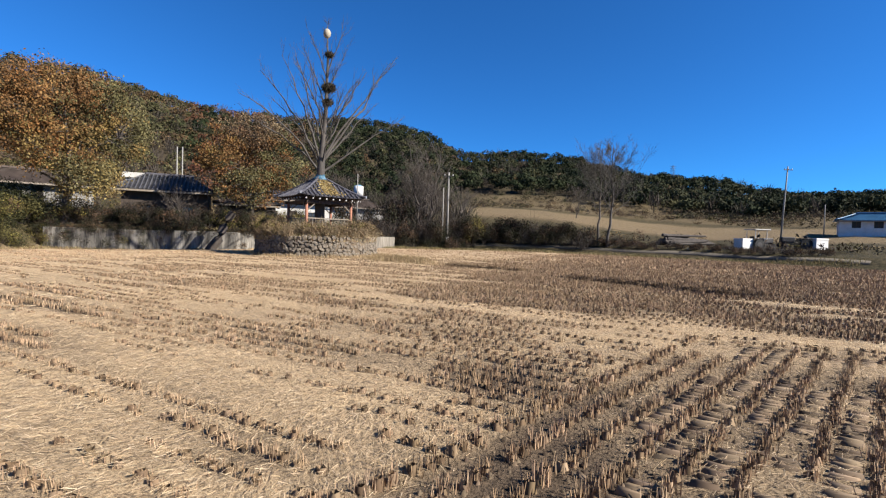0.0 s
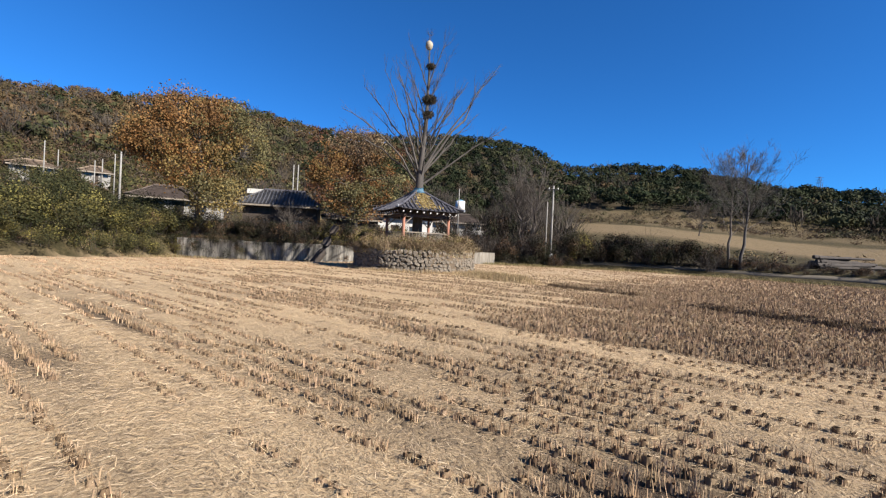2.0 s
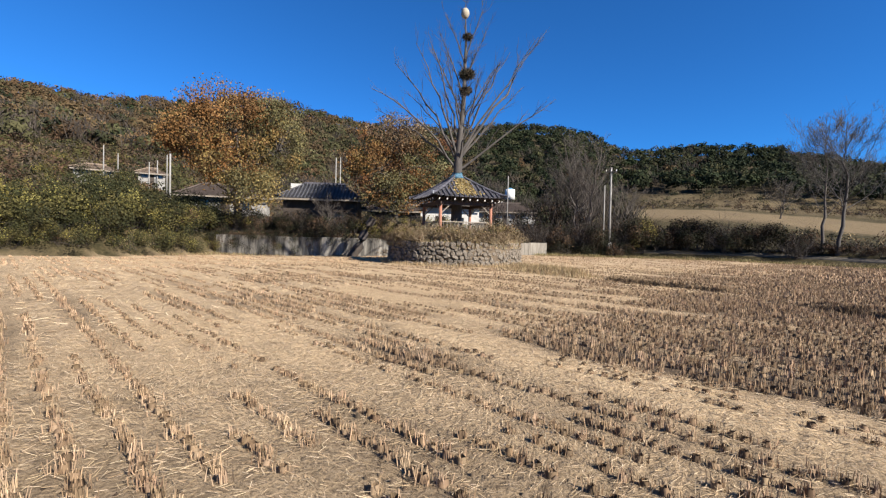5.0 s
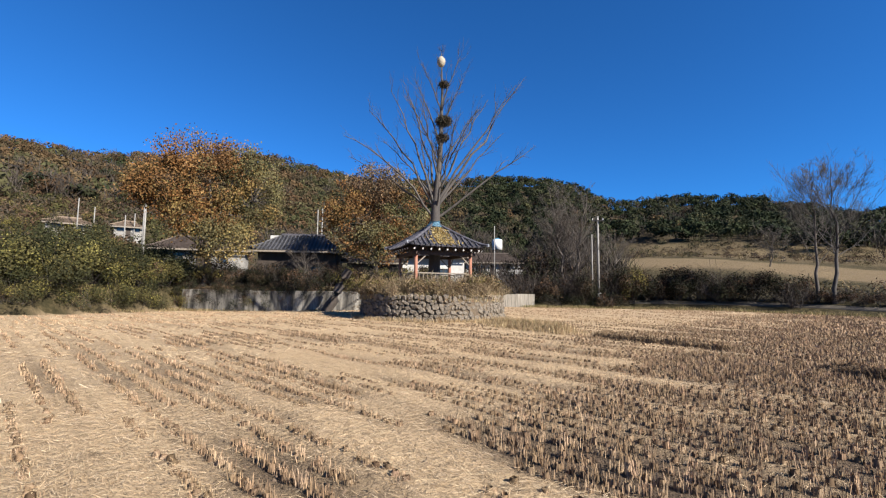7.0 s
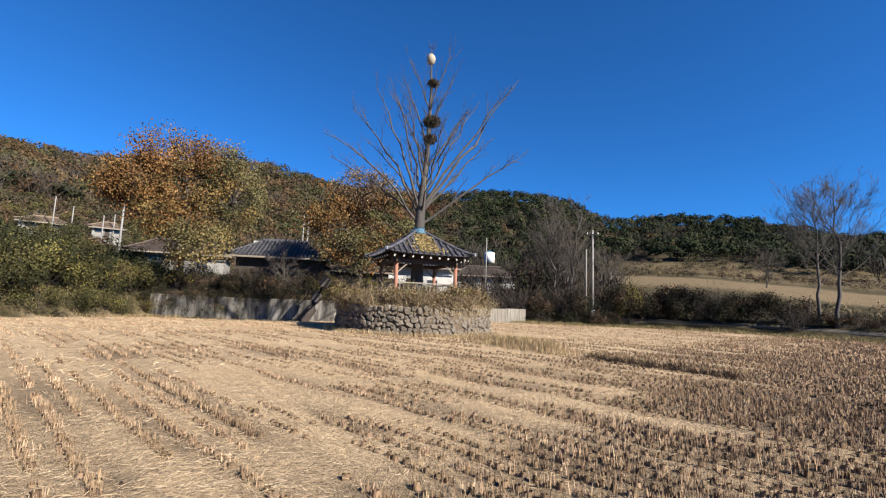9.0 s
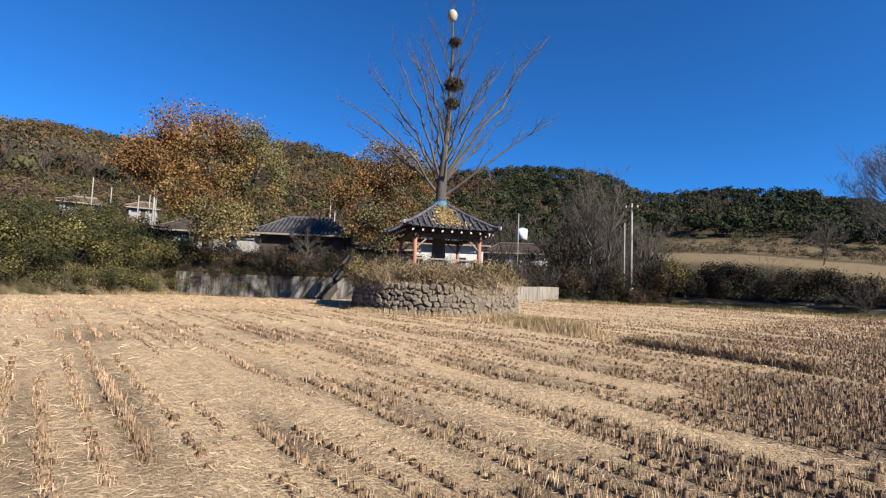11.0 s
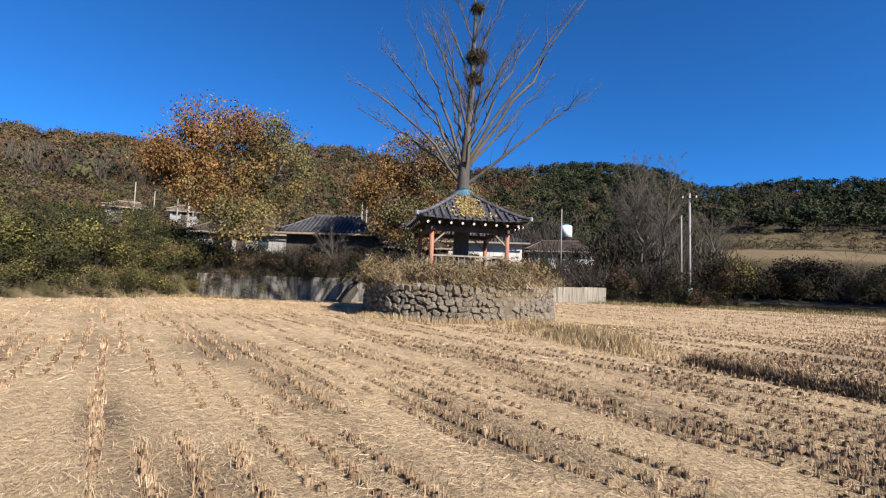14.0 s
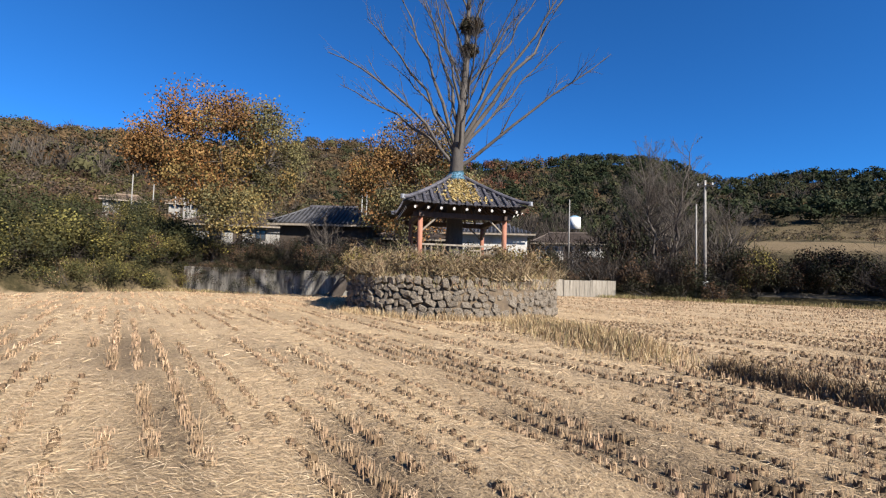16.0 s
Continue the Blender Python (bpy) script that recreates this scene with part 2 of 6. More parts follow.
# open stubble (+) and straw windrows (-): place along and across the rows, half length, half width, amount
SPOTS = (
    (-3.8, 5.6, 2.4, 1.3, 0.45), (-3.2, 7.4, 2.2, 0.8, 0.4), (-1.5, 4.6, 0.8, 1.1, 0.7), (-0.7, 3.0, 0.5, 0.9, 0.6),
    (-7.6, 2.8, 1.2, 0.5, 0.6), (-2.7, 2.1, 1.1, 0.3, 0.45), (-10.5, 4.2, 2.6, 0.2, 0.75), (-12.5, 5.3, 4.0, 0.22, 0.75), (-13.0, 6.9, 4.0, 0.2, 0.65), (-13.5, 7.7, 4.0, 0.18, 0.55),
    (-6.5, 7.9, 1.1, 0.55, 0.75), (-4.9, 9.9, 0.8, 0.8, 0.8), (-11.8, 8.6, 4.0, 0.4, 0.6), (-9.8, 9.2, 2.4, 0.24, 0.65), (-10.2, 10.0, 2.4, 0.16, 0.7),
    (-7.9, 8.65, 0.8, 0.22, 0.7), (-8.5, 10.95, 1.3, 0.22, 0.8), (-8.6, 12.4, 1.8, 0.42, 0.6), (-6.9, 13.6, 1.5, 0.33, 0.5),
    (-9.3, 14.6, 1.8, 0.38, 0.5), (-16.0, 10.3, 1.7, 0.6, 0.6), (-15.5, 13.6, 2.2, 0.9, 0.5), (-11.4, 11.8, 1.0, 0.22, 0.55),
    (-11.5, 13.8, 1.2, 0.33, 0.6), (-10.0, 14.9, 1.4, 0.38, 0.5), (-9.5, 16.5, 1.8, 0.38, 0.5), (-12.4, 17.7, 1.6, 0.3, 0.4),
    (-3.5, 8.78, 4.0, 0.3, -1.0), (-11.0, 6.2, 5.0, 0.7, -0.3), (-12.0, 11.1, 2.5, 0.5, -0.4), (-9.6, 10.5, 1.2, 0.3, -0.5),
    (-8.6, 11.6, 2.0, 0.25, -0.5), (-7.3, 13.1, 1.2, 0.2, -0.4), (-10.6, 14.25, 0.8, 0.28, -0.35), (-12.5, 12.7, 1.6, 0.45, -0.4),
    (-6.2, 14.25, 1.2, 0.25, -0.5), (-5.3, 19.4, 2.2, 0.6, -0.5), (0.2, 9.9, 1.2, 0.6, -0.5), (4.0, 15.0, 4.5, 1.6, -0.35), (-9.0, 15.7, 2.0, 0.3, -0.4))


def row_coords(x, y):
    return x * ROW_U[0] + y * ROW_U[1], x * ROW_V[0] + y * ROW_V[1]


def headland(x, y):
    """True on the patch by the start whose rows run the other way."""
    return (x * HEAD_F[0] + y * HEAD_F[1] > -2.1) & (row_coords(x, y)[1] < 8.1)


def bareness(x, y):
    """How little straw covers the soil: 1 on the muddy wheel tracks and the open stubble, 0 on the windrows."""
    x, y = np.asarray(x, float), np.asarray(y, float)
    u, v = row_coords(x, y)
    open_right = smooth01((u + 7.4) / 1.6) * smooth01((v - 9.2) / 0.8) * (1 - 0.45 * smooth01((v - 17) / 4.0))
    k = 0.10 + 0.62 * open_right + 0.45 * headland(x, y)
    k = k + 0.20 * lumps(x * 0.6, y, 0.8, 5.0) + 0.14 * lumps(x, y, 2.4, 9.0)
    k = k + 0.50 * smooth01((v - 14.5) / 2.5) * smooth01((u + 11.5) / 2.5) * (0.7 + 0.6 * lumps(x, y, 0.7, 7.0))
    k = k - 0.15 * np.cos(v * 2 * np.pi / 1.8 + 0.9 * lumps(x, y, 0.3, 2.0))
    for pu, pv, lu, lv, s in SPOTS:
        k = k + s * np.exp(-((u - pu) / lu) ** 2 - ((v - pv) / lv) ** 2)
    return np.clip(k + 1.2 * furrows(x, y)[0], 0, 1)


def build_ground():
    nb, rs = 500, [0.0]
    r = 0.25
    while r < 3500:
        rs.append(r)
        r *= 1.022 if r < 30 else 1.03 if r < 300 else 1.12
    rs = np.array(rs[1:])
    th = np.linspace(0, 2 * np.pi, nb, endpoint=False)
    R, T = np.meshgrid(rs, th, indexing="ij")
    X, Y = CENTRE.x + R * np.sin(T), CENTRE.y + R * np.cos(T)
    Z = height(X, Y)
    v = np.stack([X.ravel(), Y.ravel(), Z.ravel()], 1)
    v = np.vstack([v, [[CENTRE.x, CENTRE.y, float(height(CENTRE.x, CENTRE.y))]]])
    nr = len(rs)
    i, j = np.meshgrid(np.arange(nr - 1), np.arange(nb), indexing="ij")
    j2 = (j + 1) % nb
    f = np.stack([i * nb + j, (i + 1) * nb + j, (i + 1) * nb + j2, i * nb + j2], -1).reshape(-1, 4)
    f = f[:, ::-1]
    c = len(v) - 1
    b, rr = bearing_range(v[:, 0], v[:, 1])
    over = rr - edge_of(b)
    zone = smooth01((over + 1.3) / 1.2)
    tan = smooth01((-b - 1) / 4) * smooth01((rr - 66) / 6) * smooth01((112 - rr) / 8)
    meadow = 0.75 * smooth01((-b - 1) / 4) * smooth01((rr - 112) / 6) * smooth01((165 - rr) / 12) * (0.65 + 0.35 * lumps(v[:, 0], v[:, 1], 0.09, 3.0))
    tan = np.maximum(tan, meadow)
    rocky = smooth01((rr - 118) / 10) * (1 - smooth01((-b - 1) / 4) * smooth01((165 - rr) / 12))
    col = np.stack([zone, tan, rocky], 1)
    # the innermost ring is closed by narrow quads folded on the centre vertex
    v = np.vstack([v, v[c:c + 1]])
    col = np.vstack([col, col[c:c + 1]])
    k = np.arange(0, nb, 2)
    cap = np.stack([k, (k + 1) % nb, (k + 2) % nb, np.full_like(k, c)], 1)[:, ::-1]
    f = np.vstack([f, cap])
    me = mesh_np("ground", v, f, [M_GROUND], col, True)
    bare = me.attributes.new("bare", 'FLOAT', 'POINT')
    bare.data.foreach_set("value", np.clip(bareness(v[:, 0], v[:, 1]), 0, 1).astype(np.float32))
    return tagged(new("ground", me), "harvested rice field running up to wooded hills", "ground", kind="structure")


def ground_material():
    m, nt, b = material("field and hillside", 0.95)
    b.inputs["Specular IOR Level"].default_value = 0.1
    at = nt.nodes.new("ShaderNodeAttribute")
    at.attribute_name = "tone"
    sep = nt.nodes.new("ShaderNodeSeparateColor")
    nt.links.new(at.outputs["Color"], sep.inputs[0])
    fine = noise_tex(nt, 28, 8, 0.75)
    mid = noise_tex(nt, 2.2, 6, 0.65)
    big = noise_tex(nt, 0.35, 5, 0.6)
    straw = ramp(nt, fine, [(0.3, (0.24, 0.166, 0.098)), (0.5, (0.44, 0.32, 0.192)), (0.72, (0.56, 0.425, 0.272))])
    mud = ramp(nt, fine, [(0.3, (0.04, 0.03, 0.021)), (0.7, (0.17, 0.122, 0.082))])
    field = mix(nt, ramp(nt, mid, [(0.54, (0, 0, 0)), (0.74, (0.3, 0.3, 0.3))]), straw, mud)
    wet = nt.nodes.new("ShaderNodeAttribute")
    wet.attribute_name = "bare"
    # open soil between the drilled rows
    geo = nt.nodes.new("ShaderNodeNewGeometry")
    dist = nt.nodes.new("ShaderNodeVectorMath")
    dist.operation = 'DOT_PRODUCT'
    nt.links.new(geo.outputs["Position"], dist.inputs[0])
    dist.inputs[1].default_value = (ROW_V[0], ROW_V[1], 0)
    turn = nt.nodes.new("ShaderNodeMath")
    turn.operation = 'MULTIPLY_ADD'
    turn.inputs[1].default_value = 2 * math.pi / ROW_GAP
    turn.inputs[2].default_value = -2 * math.pi * ROW_OFF / ROW_GAP + math.pi
    nt.links.new(dist.outputs["Value"], turn.inputs[0])
    wave = nt.nodes.new("ShaderNodeMath")
    wave.operation = 'COSINE'
    nt.links.new(turn.outputs[0], wave.inputs[0])
    gap = ramp(nt, wave.outputs[0], [(0.1, (0, 0, 0)), (0.85, (1, 1, 1))])
    gapn = mix(nt, 1.0, gap, ramp(nt, mid, [(0.46, (0, 0, 0)), (0.64, (0.34, 0.34, 0.34))]), 'MULTIPLY')
    field = mix(nt, wet.outputs["Fac"], field, mud)
    field = mix(nt, gapn, field, mud)
    rough = ramp(nt, mid, [(0.3, (0.023, 0.021, 0.01)), (0.5, (0.05, 0.041, 0.02)), (0.7, (0.10, 0.075, 0.04))])
    tan = ramp(nt, mid, [(0.3, (0.125, 0.092, 0.05)), (0.7, (0.185, 0.135, 0.078))])
    hill = ramp(nt, mid, [(0.3, (0.025, 0.021, 0.012)), (0.7, (0.067, 0.05, 0.03))])
    c = mix(nt, sep.outputs[0], field, rough)
    c = mix(nt, sep.outputs[1], c, tan)
    c = mix(nt, sep.outputs[2], c, hill)
    nt.links.new(c, b.inputs["Base Color"])
    heap = noise_tex(nt, 7.0, 3, 0.6)
    both = nt.nodes.new("ShaderNodeMath")
    both.operation = 'MULTIPLY_ADD'
    both.inputs[1].default_value = 2.2
    nt.links.new(heap, both.inputs[0])
    nt.links.new(fine, both.inputs[2])
    bump(nt, b, both.outputs[0], 1.0, 0.05)
    return m


M_GROUND = ground_material()
build_ground()


def zat(x, y):
    return float(height(x, y))


# ---- plant kit ----
def unit(v):
    return v / np.maximum(np.linalg.norm(v, axis=-1, keepdims=True), 1e-9)


def cards(centres, size, col, droop=0.0, aspect=0.6, g=rng, up=None, out=None, tri=False):
    """Kite-shaped leaves at the centres, turned at random; droop pulls their tips down. up: long axis for all."""
    n = len(centres)
    a = unit(g.normal(size=(n, 3)))
    a[:, 2] -= droop
    if up is not None:
        a = np.tile(np.asarray(up, float), (n, 1)) + 0.35 * a
    a = unit(a)
    if out is not None:
        nrm = unit(unit(out) + 0.55 * g.normal(size=(n, 3)))
        a = unit(np.cross(nrm, g.normal(size=(n, 3))))
        b = np.cross(nrm, a)
    else:
        b = unit(np.cross(a, unit(g.normal(size=(n, 3)))))
    s = (np.asarray(size) * g.uniform(0.6, 1.3, n))[:, None]
    c = np.asarray(centres)
    v = np.stack([c - a * s * 0.5, c + b * s * aspect * 0.5 + a * s * 0.05, c + a * s * 0.5, c - b * s * aspect * 0.5 + a * s * 0.05], 1).reshape(-1, 3)
    if tri:
        v = v.reshape(-1, 4, 3)[:, :3] + np.array([0, 0, 0.0])
        return v.reshape(-1, 3), np.arange(3 * n).reshape(-1, 3), np.repeat(col, 3, axis=0)
    f = np.arange(4 * n).reshape(-1, 4)
    return v, f, np.repeat(col, 4, axis=0)


def blades(base, h, w, col, lean=0.25, g=rng):
    """Upright slivers: narrow quads that taper to the top."""
    n = len(base)
    ang = g.uniform(0, 2 * np.pi, n)
    side = np.stack([np.cos(ang), np.sin(ang), np.zeros(n)], 1)
    tip = np.stack([g.normal(0, lean, n), g.normal(0, lean, n), np.ones(n)], 1)
    hh = (np.asarray(h) * g.uniform(0.6, 1.25, n))[:, None]
    ww = (np.asarray(w) * np.ones(n))[:, None]
    b = np.asarray(base)
    t = b + tip * hh
    v = np.stack([b - side * ww, b + side * ww, t + side * ww * 0.45, t - side * ww * 0.45], 1).reshape(-1, 3)
    return v, np.arange(4 * n).reshape(-1, 4), np.repeat(col, 4, axis=0)


def merge(sets):
    vs, fs, cs, k = [], [], [], 0
    for v, f, c in sets:
        vs.append(v), fs.append(f + k), cs.append(c)
        k += len(v)
    return np.vstack(vs), np.vstack(fs), np.vstack(cs)


def palette(n, colours, g=rng, spread=0.12):
    c = np.array(colours)[g.integers(0, len(colours), n)]
    return np.clip(c * g.uniform(1 - spread, 1 + spread, (n, 1)) * g.uniform(1 - spread / 8, 1 + spread / 8, (n, 3)), 0, 1)


def tubes(paths, sides=6):
    """Tapered tubes along paths of (points, radii)."""
    vs, fs, k = [], [], 0
    for pts, rad in paths:
        p = np.asarray(pts, float)
        d = unit(np.gradient(p, axis=0))
        ref = np.where(np.abs(d[:, 2:3]) > 0.9, [[1.0, 0, 0]], [[0, 0, 1.0]])
        a = unit(np.cross(d, ref))
        b = np.cross(d, a)
        n = sides if max(rad) > 0.02 else 3
        th = np.linspace(0, 2 * np.pi, n, endpoint=False)
        ring = p[:, None] + np.asarray(rad)[:, None, None] * (np.cos(th)[None, :, None] * a[:, None] + np.sin(th)[None, :, None] * b[:, None])
        vs.append(ring.reshape(-1, 3))
        i, j = np.meshgrid(np.arange(len(p) - 1), np.arange(n), indexing="ij")
        j2 = (j + 1) % n
        fs.append(np.stack([i * n + j, i * n + j2, (i + 1) * n + j2, (i + 1) * n + j], -1).reshape(-1, 4) + k)
        k += len(p) * n
    return np.vstack(vs), np.vstack(fs)


def bent(a, b, bow, g, n=7, jitter=0.018):
    """A slightly crooked line from a to b that bows by bow."""
    a, b = np.asarray(a, float), np.asarray(b, float)
    t = np.linspace(0, 1, n)[:, None]
    L = np.linalg.norm(b - a)
    p = a + (b - a) * t + np.asarray(bow, float) * (4 * t * (1 - t))
    wig = g.normal(0, jitter * L, (n, 3)) * np.sin(np.pi * t)
    return p + wig


def sprout(path, radii, g, count, length, spread, depth, out, rmin=0.006, rise=0.35, start=0.3):
    """Twigs along a limb, and twigs on the twigs."""
    p = np.asarray(path)
    for _ in range(count):
        t = g.uniform(start, 1.0) * (len(p) - 1)
        i = min(int(t), len(p) - 2)
        o = p[i] + (p[i + 1] - p[i]) * (t - i)
        d = unit(p[i + 1] - p[i])
        w = unit(d + spread * unit(g.normal(size=3)) + np.array([0, 0, rise]))
        L = length * g.uniform(0.5, 1.1) * (1.15 - 0.55 * t / (len(p) - 1))
        q = bent(o, o + w * L, g.normal(0, 0.06 * L, 3), g, 5)
        r0 = max(rmin, min(radii[i] * 0.55, 0.02 * L))
        rr = np.linspace(r0, max(rmin * 0.6, r0 * 0.3), 5)
        out.append((q, rr))
        if depth > 1:
            sprout(q, rr, g, max(2, count // 2), length * 0.55, spread, depth - 1, out, rmin, rise, 0.2)


def tree_thing(name, x, y, paths, trunk_n, leaves, label, group="", bark=None, z=None, category="tree", crown="crown"):
    """paths in world metres relative to the tree's foot; the first trunk_n are the trunk, the rest the limbs."""
    ob = thing(name, pose(x, y, zat(x, y) - 0.05 if z is None else z), label, category, group)
    bark = bark or M_BARK
    v, f = tubes(paths[:trunk_n], 9)
    part_me("trunk", mesh_np("trunk", v, f, [bark], None, True), ob)
    if len(paths) > trunk_n:
        v, f = tubes(paths[trunk_n:], 5)
        part_me("branchwork", mesh_np("branchwork", v, f, [bark], None, True), ob)
    if leaves is not None:
        v, f, c = leaves
        part_me(crown, mesh_np(crown, v, f, [M_LEAF], c), ob)
    return ob


def bare_tree(name, x, y, h, spread, stems, seed, label, bark=None, group="", girth=0.016, fork=0.3, z=None, twigs=9, limb_r=0.45, extra=0):
    g = np.random.default_rng(seed)
    paths, limbs = [], []
    for s in range(stems):
        a = g.uniform(0, 2 * np.pi) if stems > 1 else 0
        lean = 0.12 * h * (stems > 1) + 0.02 * h
        foot = np.array([math.cos(a), math.sin(a), 0]) * 0.25 * (stems > 1)
        top = foot + np.array([math.cos(a) * lean, math.sin(a) * lean, h * g.uniform(0.8, 1.0)])
        p = bent(foot, top, g.normal(0, 0.02 * h, 3), g, 10)
        r = np.linspace(girth * h, 0.008, 10) * (1.0 if stems == 1 else 0.75)
        paths.append((p, r))
        for k in range(int(9 + h) + extra):
            t = g.uniform(fork, 0.93)
            i = int(t * 9)
            o = p[i] + (p[i + 1] - p[i]) * (t * 9 - i)
            an = g.uniform(0, 2 * np.pi)
            L = spread * (1.15 - t) * g.uniform(0.7, 1.2)
            e = o + np.array([math.cos(an) * L, math.sin(an) * L, L * g.uniform(0.7, 1.5)])
            q = bent(o, e, (0, 0, -0.08 * L), g, 6)
            rr = np.linspace(max(0.012, r[i] * limb_r), 0.006, 6)
            limbs.append((q, rr))
            sprout(q, rr, g, twigs, L * 0.5, 0.75, 2, limbs)
    return tree_thing(name, x, y, paths + limbs, stems, None, label, group, bark, z)


def leaf_tree(name, x, y, h, lobes, leaf_n, colours, seed, label, size=0.26, girth=0.2, z=None, lobe_r=0.62, lean=(0, 0)):
    """lobes: list of (centre, spread, count): ellipsoids in which leaf clumps sit, in metres from the foot."""
    g = np.random.default_rng(seed)
    pts, shade = [], []
    for c, sp, n, cols in lobes:
        u = unit(g.normal(size=(n, 3))) * (g.uniform(0.25, 1.0, (n, 1)) ** 0.45)
        pts.append(np.array(c) + u * np.array(sp))
        shade.append(palette(n, cols, g, 0.2))
    pts, shade = np.vstack(pts), np.vstack(shade)
    trunk = bent((0, 0, 0), (lean[0], lean[1], h * 0.72), g.normal(0, 0.15, 3), g, 9)
    tr = np.linspace(girth, girth * 0.25, 9)
    paths, limbs = [(trunk, tr)], []
    forks = []
    for k in range(9):
        i = g.integers(2, 7)
        tgt = pts[g.integers(len(pts))]
        q = bent(trunk[i], trunk[i] + (tgt - trunk[i]) * 0.75, (0, 0, 0.25), g, 6)
        rr = np.linspace(tr[i] * 0.5, 0.03, 6)
        limbs.append((q, rr))
        forks.append(q)
    nodes = np.vstack([trunk[3:]] + forks)
    for p in pts:
        d = np.linalg.norm(nodes - p, axis=1) + 0.6 * np.maximum(nodes[:, 2] - p[2], 0)
        o = nodes[int(np.argmin(d))]
        limbs.append((bent(o, p, (0, 0, 0.12), g, 4), np.linspace(0.028, 0.008, 4)))
    per = leaf_n // len(pts)
    cen = (pts[:, None] + g.normal(0, lobe_r * 0.5, (len(pts), per, 3)) * np.array([1, 1, 0.75])).reshape(-1, 3)
    col = np.repeat(shade, per, axis=0) * g.uniform(0.8, 1.2, (len(cen), 1))
    lv = cards(cen, size, np.clip(col, 0, 1), 0.7, 0.62, g)
    return tree_thing(name, x, y, paths + limbs, 1, lv, label, "", None, z)


def shrub_proto(name, w, h, n, colours, size, seed, label, stems=12, twiggy=0.0, dense=0.5, stem=None):
    """A leafy shrub of uneven lobes, or a twiggy one."""
    g = np.random.default_rng(seed)
    ob = thing(name, pose(0, 0, 0), label, "shrub")
    k = 14
    lob = np.stack([g.normal(0, w * 0.27, k), g.normal(0, w * 0.27, k), h * g.uniform(0.25, 0.85, k)], 1)
    lob[:, 2] *= np.clip(1.15 - np.hypot(lob[:, 0], lob[:, 1]) / w, 0.35, 1)
    lc = palette(k, colours, g, 0.15)
    pick = g.integers(0, k, n)
    u = unit(g.normal(size=(n, 3))) * (g.uniform(0.15, 1, (n, 1)) ** dense)
    cen = lob[pick] + u * np.array([w * 0.22, w * 0.22, h * 0.24])
    cen[:, 2] = np.maximum(cen[:, 2], 0.03)
    col = lc[pick] * g.uniform(0.7, 1.3, (n, 1))
    v, f, c = cards(cen, size, np.clip(col, 0, 1), 0.2, 0.6, g, None, u + 0.6 * (cen - (0, 0, 0.4 * h)) / w)
    paths = []
    for i in range(stems):
        e = lob[i % k] * g.uniform(0.8, 1.25, 3)
        p = bent((g.normal(0, 0.12 * w), g.normal(0, 0.12 * w), 0), e, (0, 0, 0), g, 5)
        rr = np.linspace(0.02, 0.007, 5)
        paths.append((p, rr))
    tv, tf = tubes(paths, 3)
    if twiggy:
        m = int(230 * twiggy)
        o = np.array([p[g.integers(1, len(p))] for p, _ in (paths[j] for j in g.integers(0, len(paths), m))]) + g.normal(0, 0.05 * h, (m, 3))
        sv, sf, _ = blades(o, 0.30 * h, 0.007 * (0.6 + 0.2 * h), np.zeros((m, 3)), 0.75, g)
        tf = np.vstack([tf, sf + len(tv)])
        tv = np.vstack([tv, sv])
    part_me("stemwork", mesh_np("stemwork", tv, tf, [stem or M_TWIG]), ob)
    part_me("foliage", mesh_np("foliage", v, f, [M_LEAF], c), ob)
    return ob


USED = set()


def plant(proto, x, y, s, g, group, sz=None, z=None, label=""):
    """Sets the pattern plant itself the first time, and then copies of it."""
    m = pose(x, y, (zat(x, y) if z is None else z) - 0.04, 0, 0, g.uniform(0, 360))
    if proto.name in USED:
        o = copy_thing(proto, m)
    else:
        USED.add(proto.name)
        o = proto
        o.matrix_basis = m
    o.scale = (s, s, s if sz is None else sz)
    return tagged(o, label, group=group)


def polar(bearing, rng_m):
    b = radians(bearing)
    return CENTRE.x - math.sin(b) * rng_m, CENTRE.y + math.cos(b) * rng_m


# ---- field: stubble and straw ----
STRAW = [(0.70, 0.52, 0.32), (0.62, 0.45, 0.265), (0.80, 0.62, 0.41), (0.54, 0.38, 0.22)]
STUB = [(0.44, 0.295, 0.18), (0.335, 0.222, 0.132), (0.53, 0.37, 0.232), (0.38, 0.254, 0.15)]


def row_points():
    """Plants of the stubble: straight rows, and the rows of the headland at an angle to them. Columns: x, y, row, way along it."""
    k, u = np.meshgrid(np.arange(-20, 200), np.arange(-60, 45, 0.125), indexing="ij")
    k, u = k.ravel(), u.ravel()
    v = k * ROW_GAP + ROW_OFF + 0.03 * np.sin(u * 0.35 + k * 0.05)
    u = u + 0.07 * np.sin(k * 7.1)
    p = np.stack([u * ROW_U[0] + v * ROW_V[0], u * ROW_U[1] + v * ROW_V[1], k, u], 1)
    p = p[~headland(p[:, 0], p[:, 1])]
    k, e = np.meshgrid(np.arange(-8, 30), np.arange(0, 16, 0.13), indexing="ij")
    k, e = k.ravel(), e.ravel()
    f = k * ROW_GAP
    q = np.stack([e * HEAD_E[0] + f * HEAD_F[0], e * HEAD_E[1] + f * HEAD_F[1], 500 + k, e], 1)
    return np.vstack([p, q[headland(q[:, 0], q[:, 1])]])


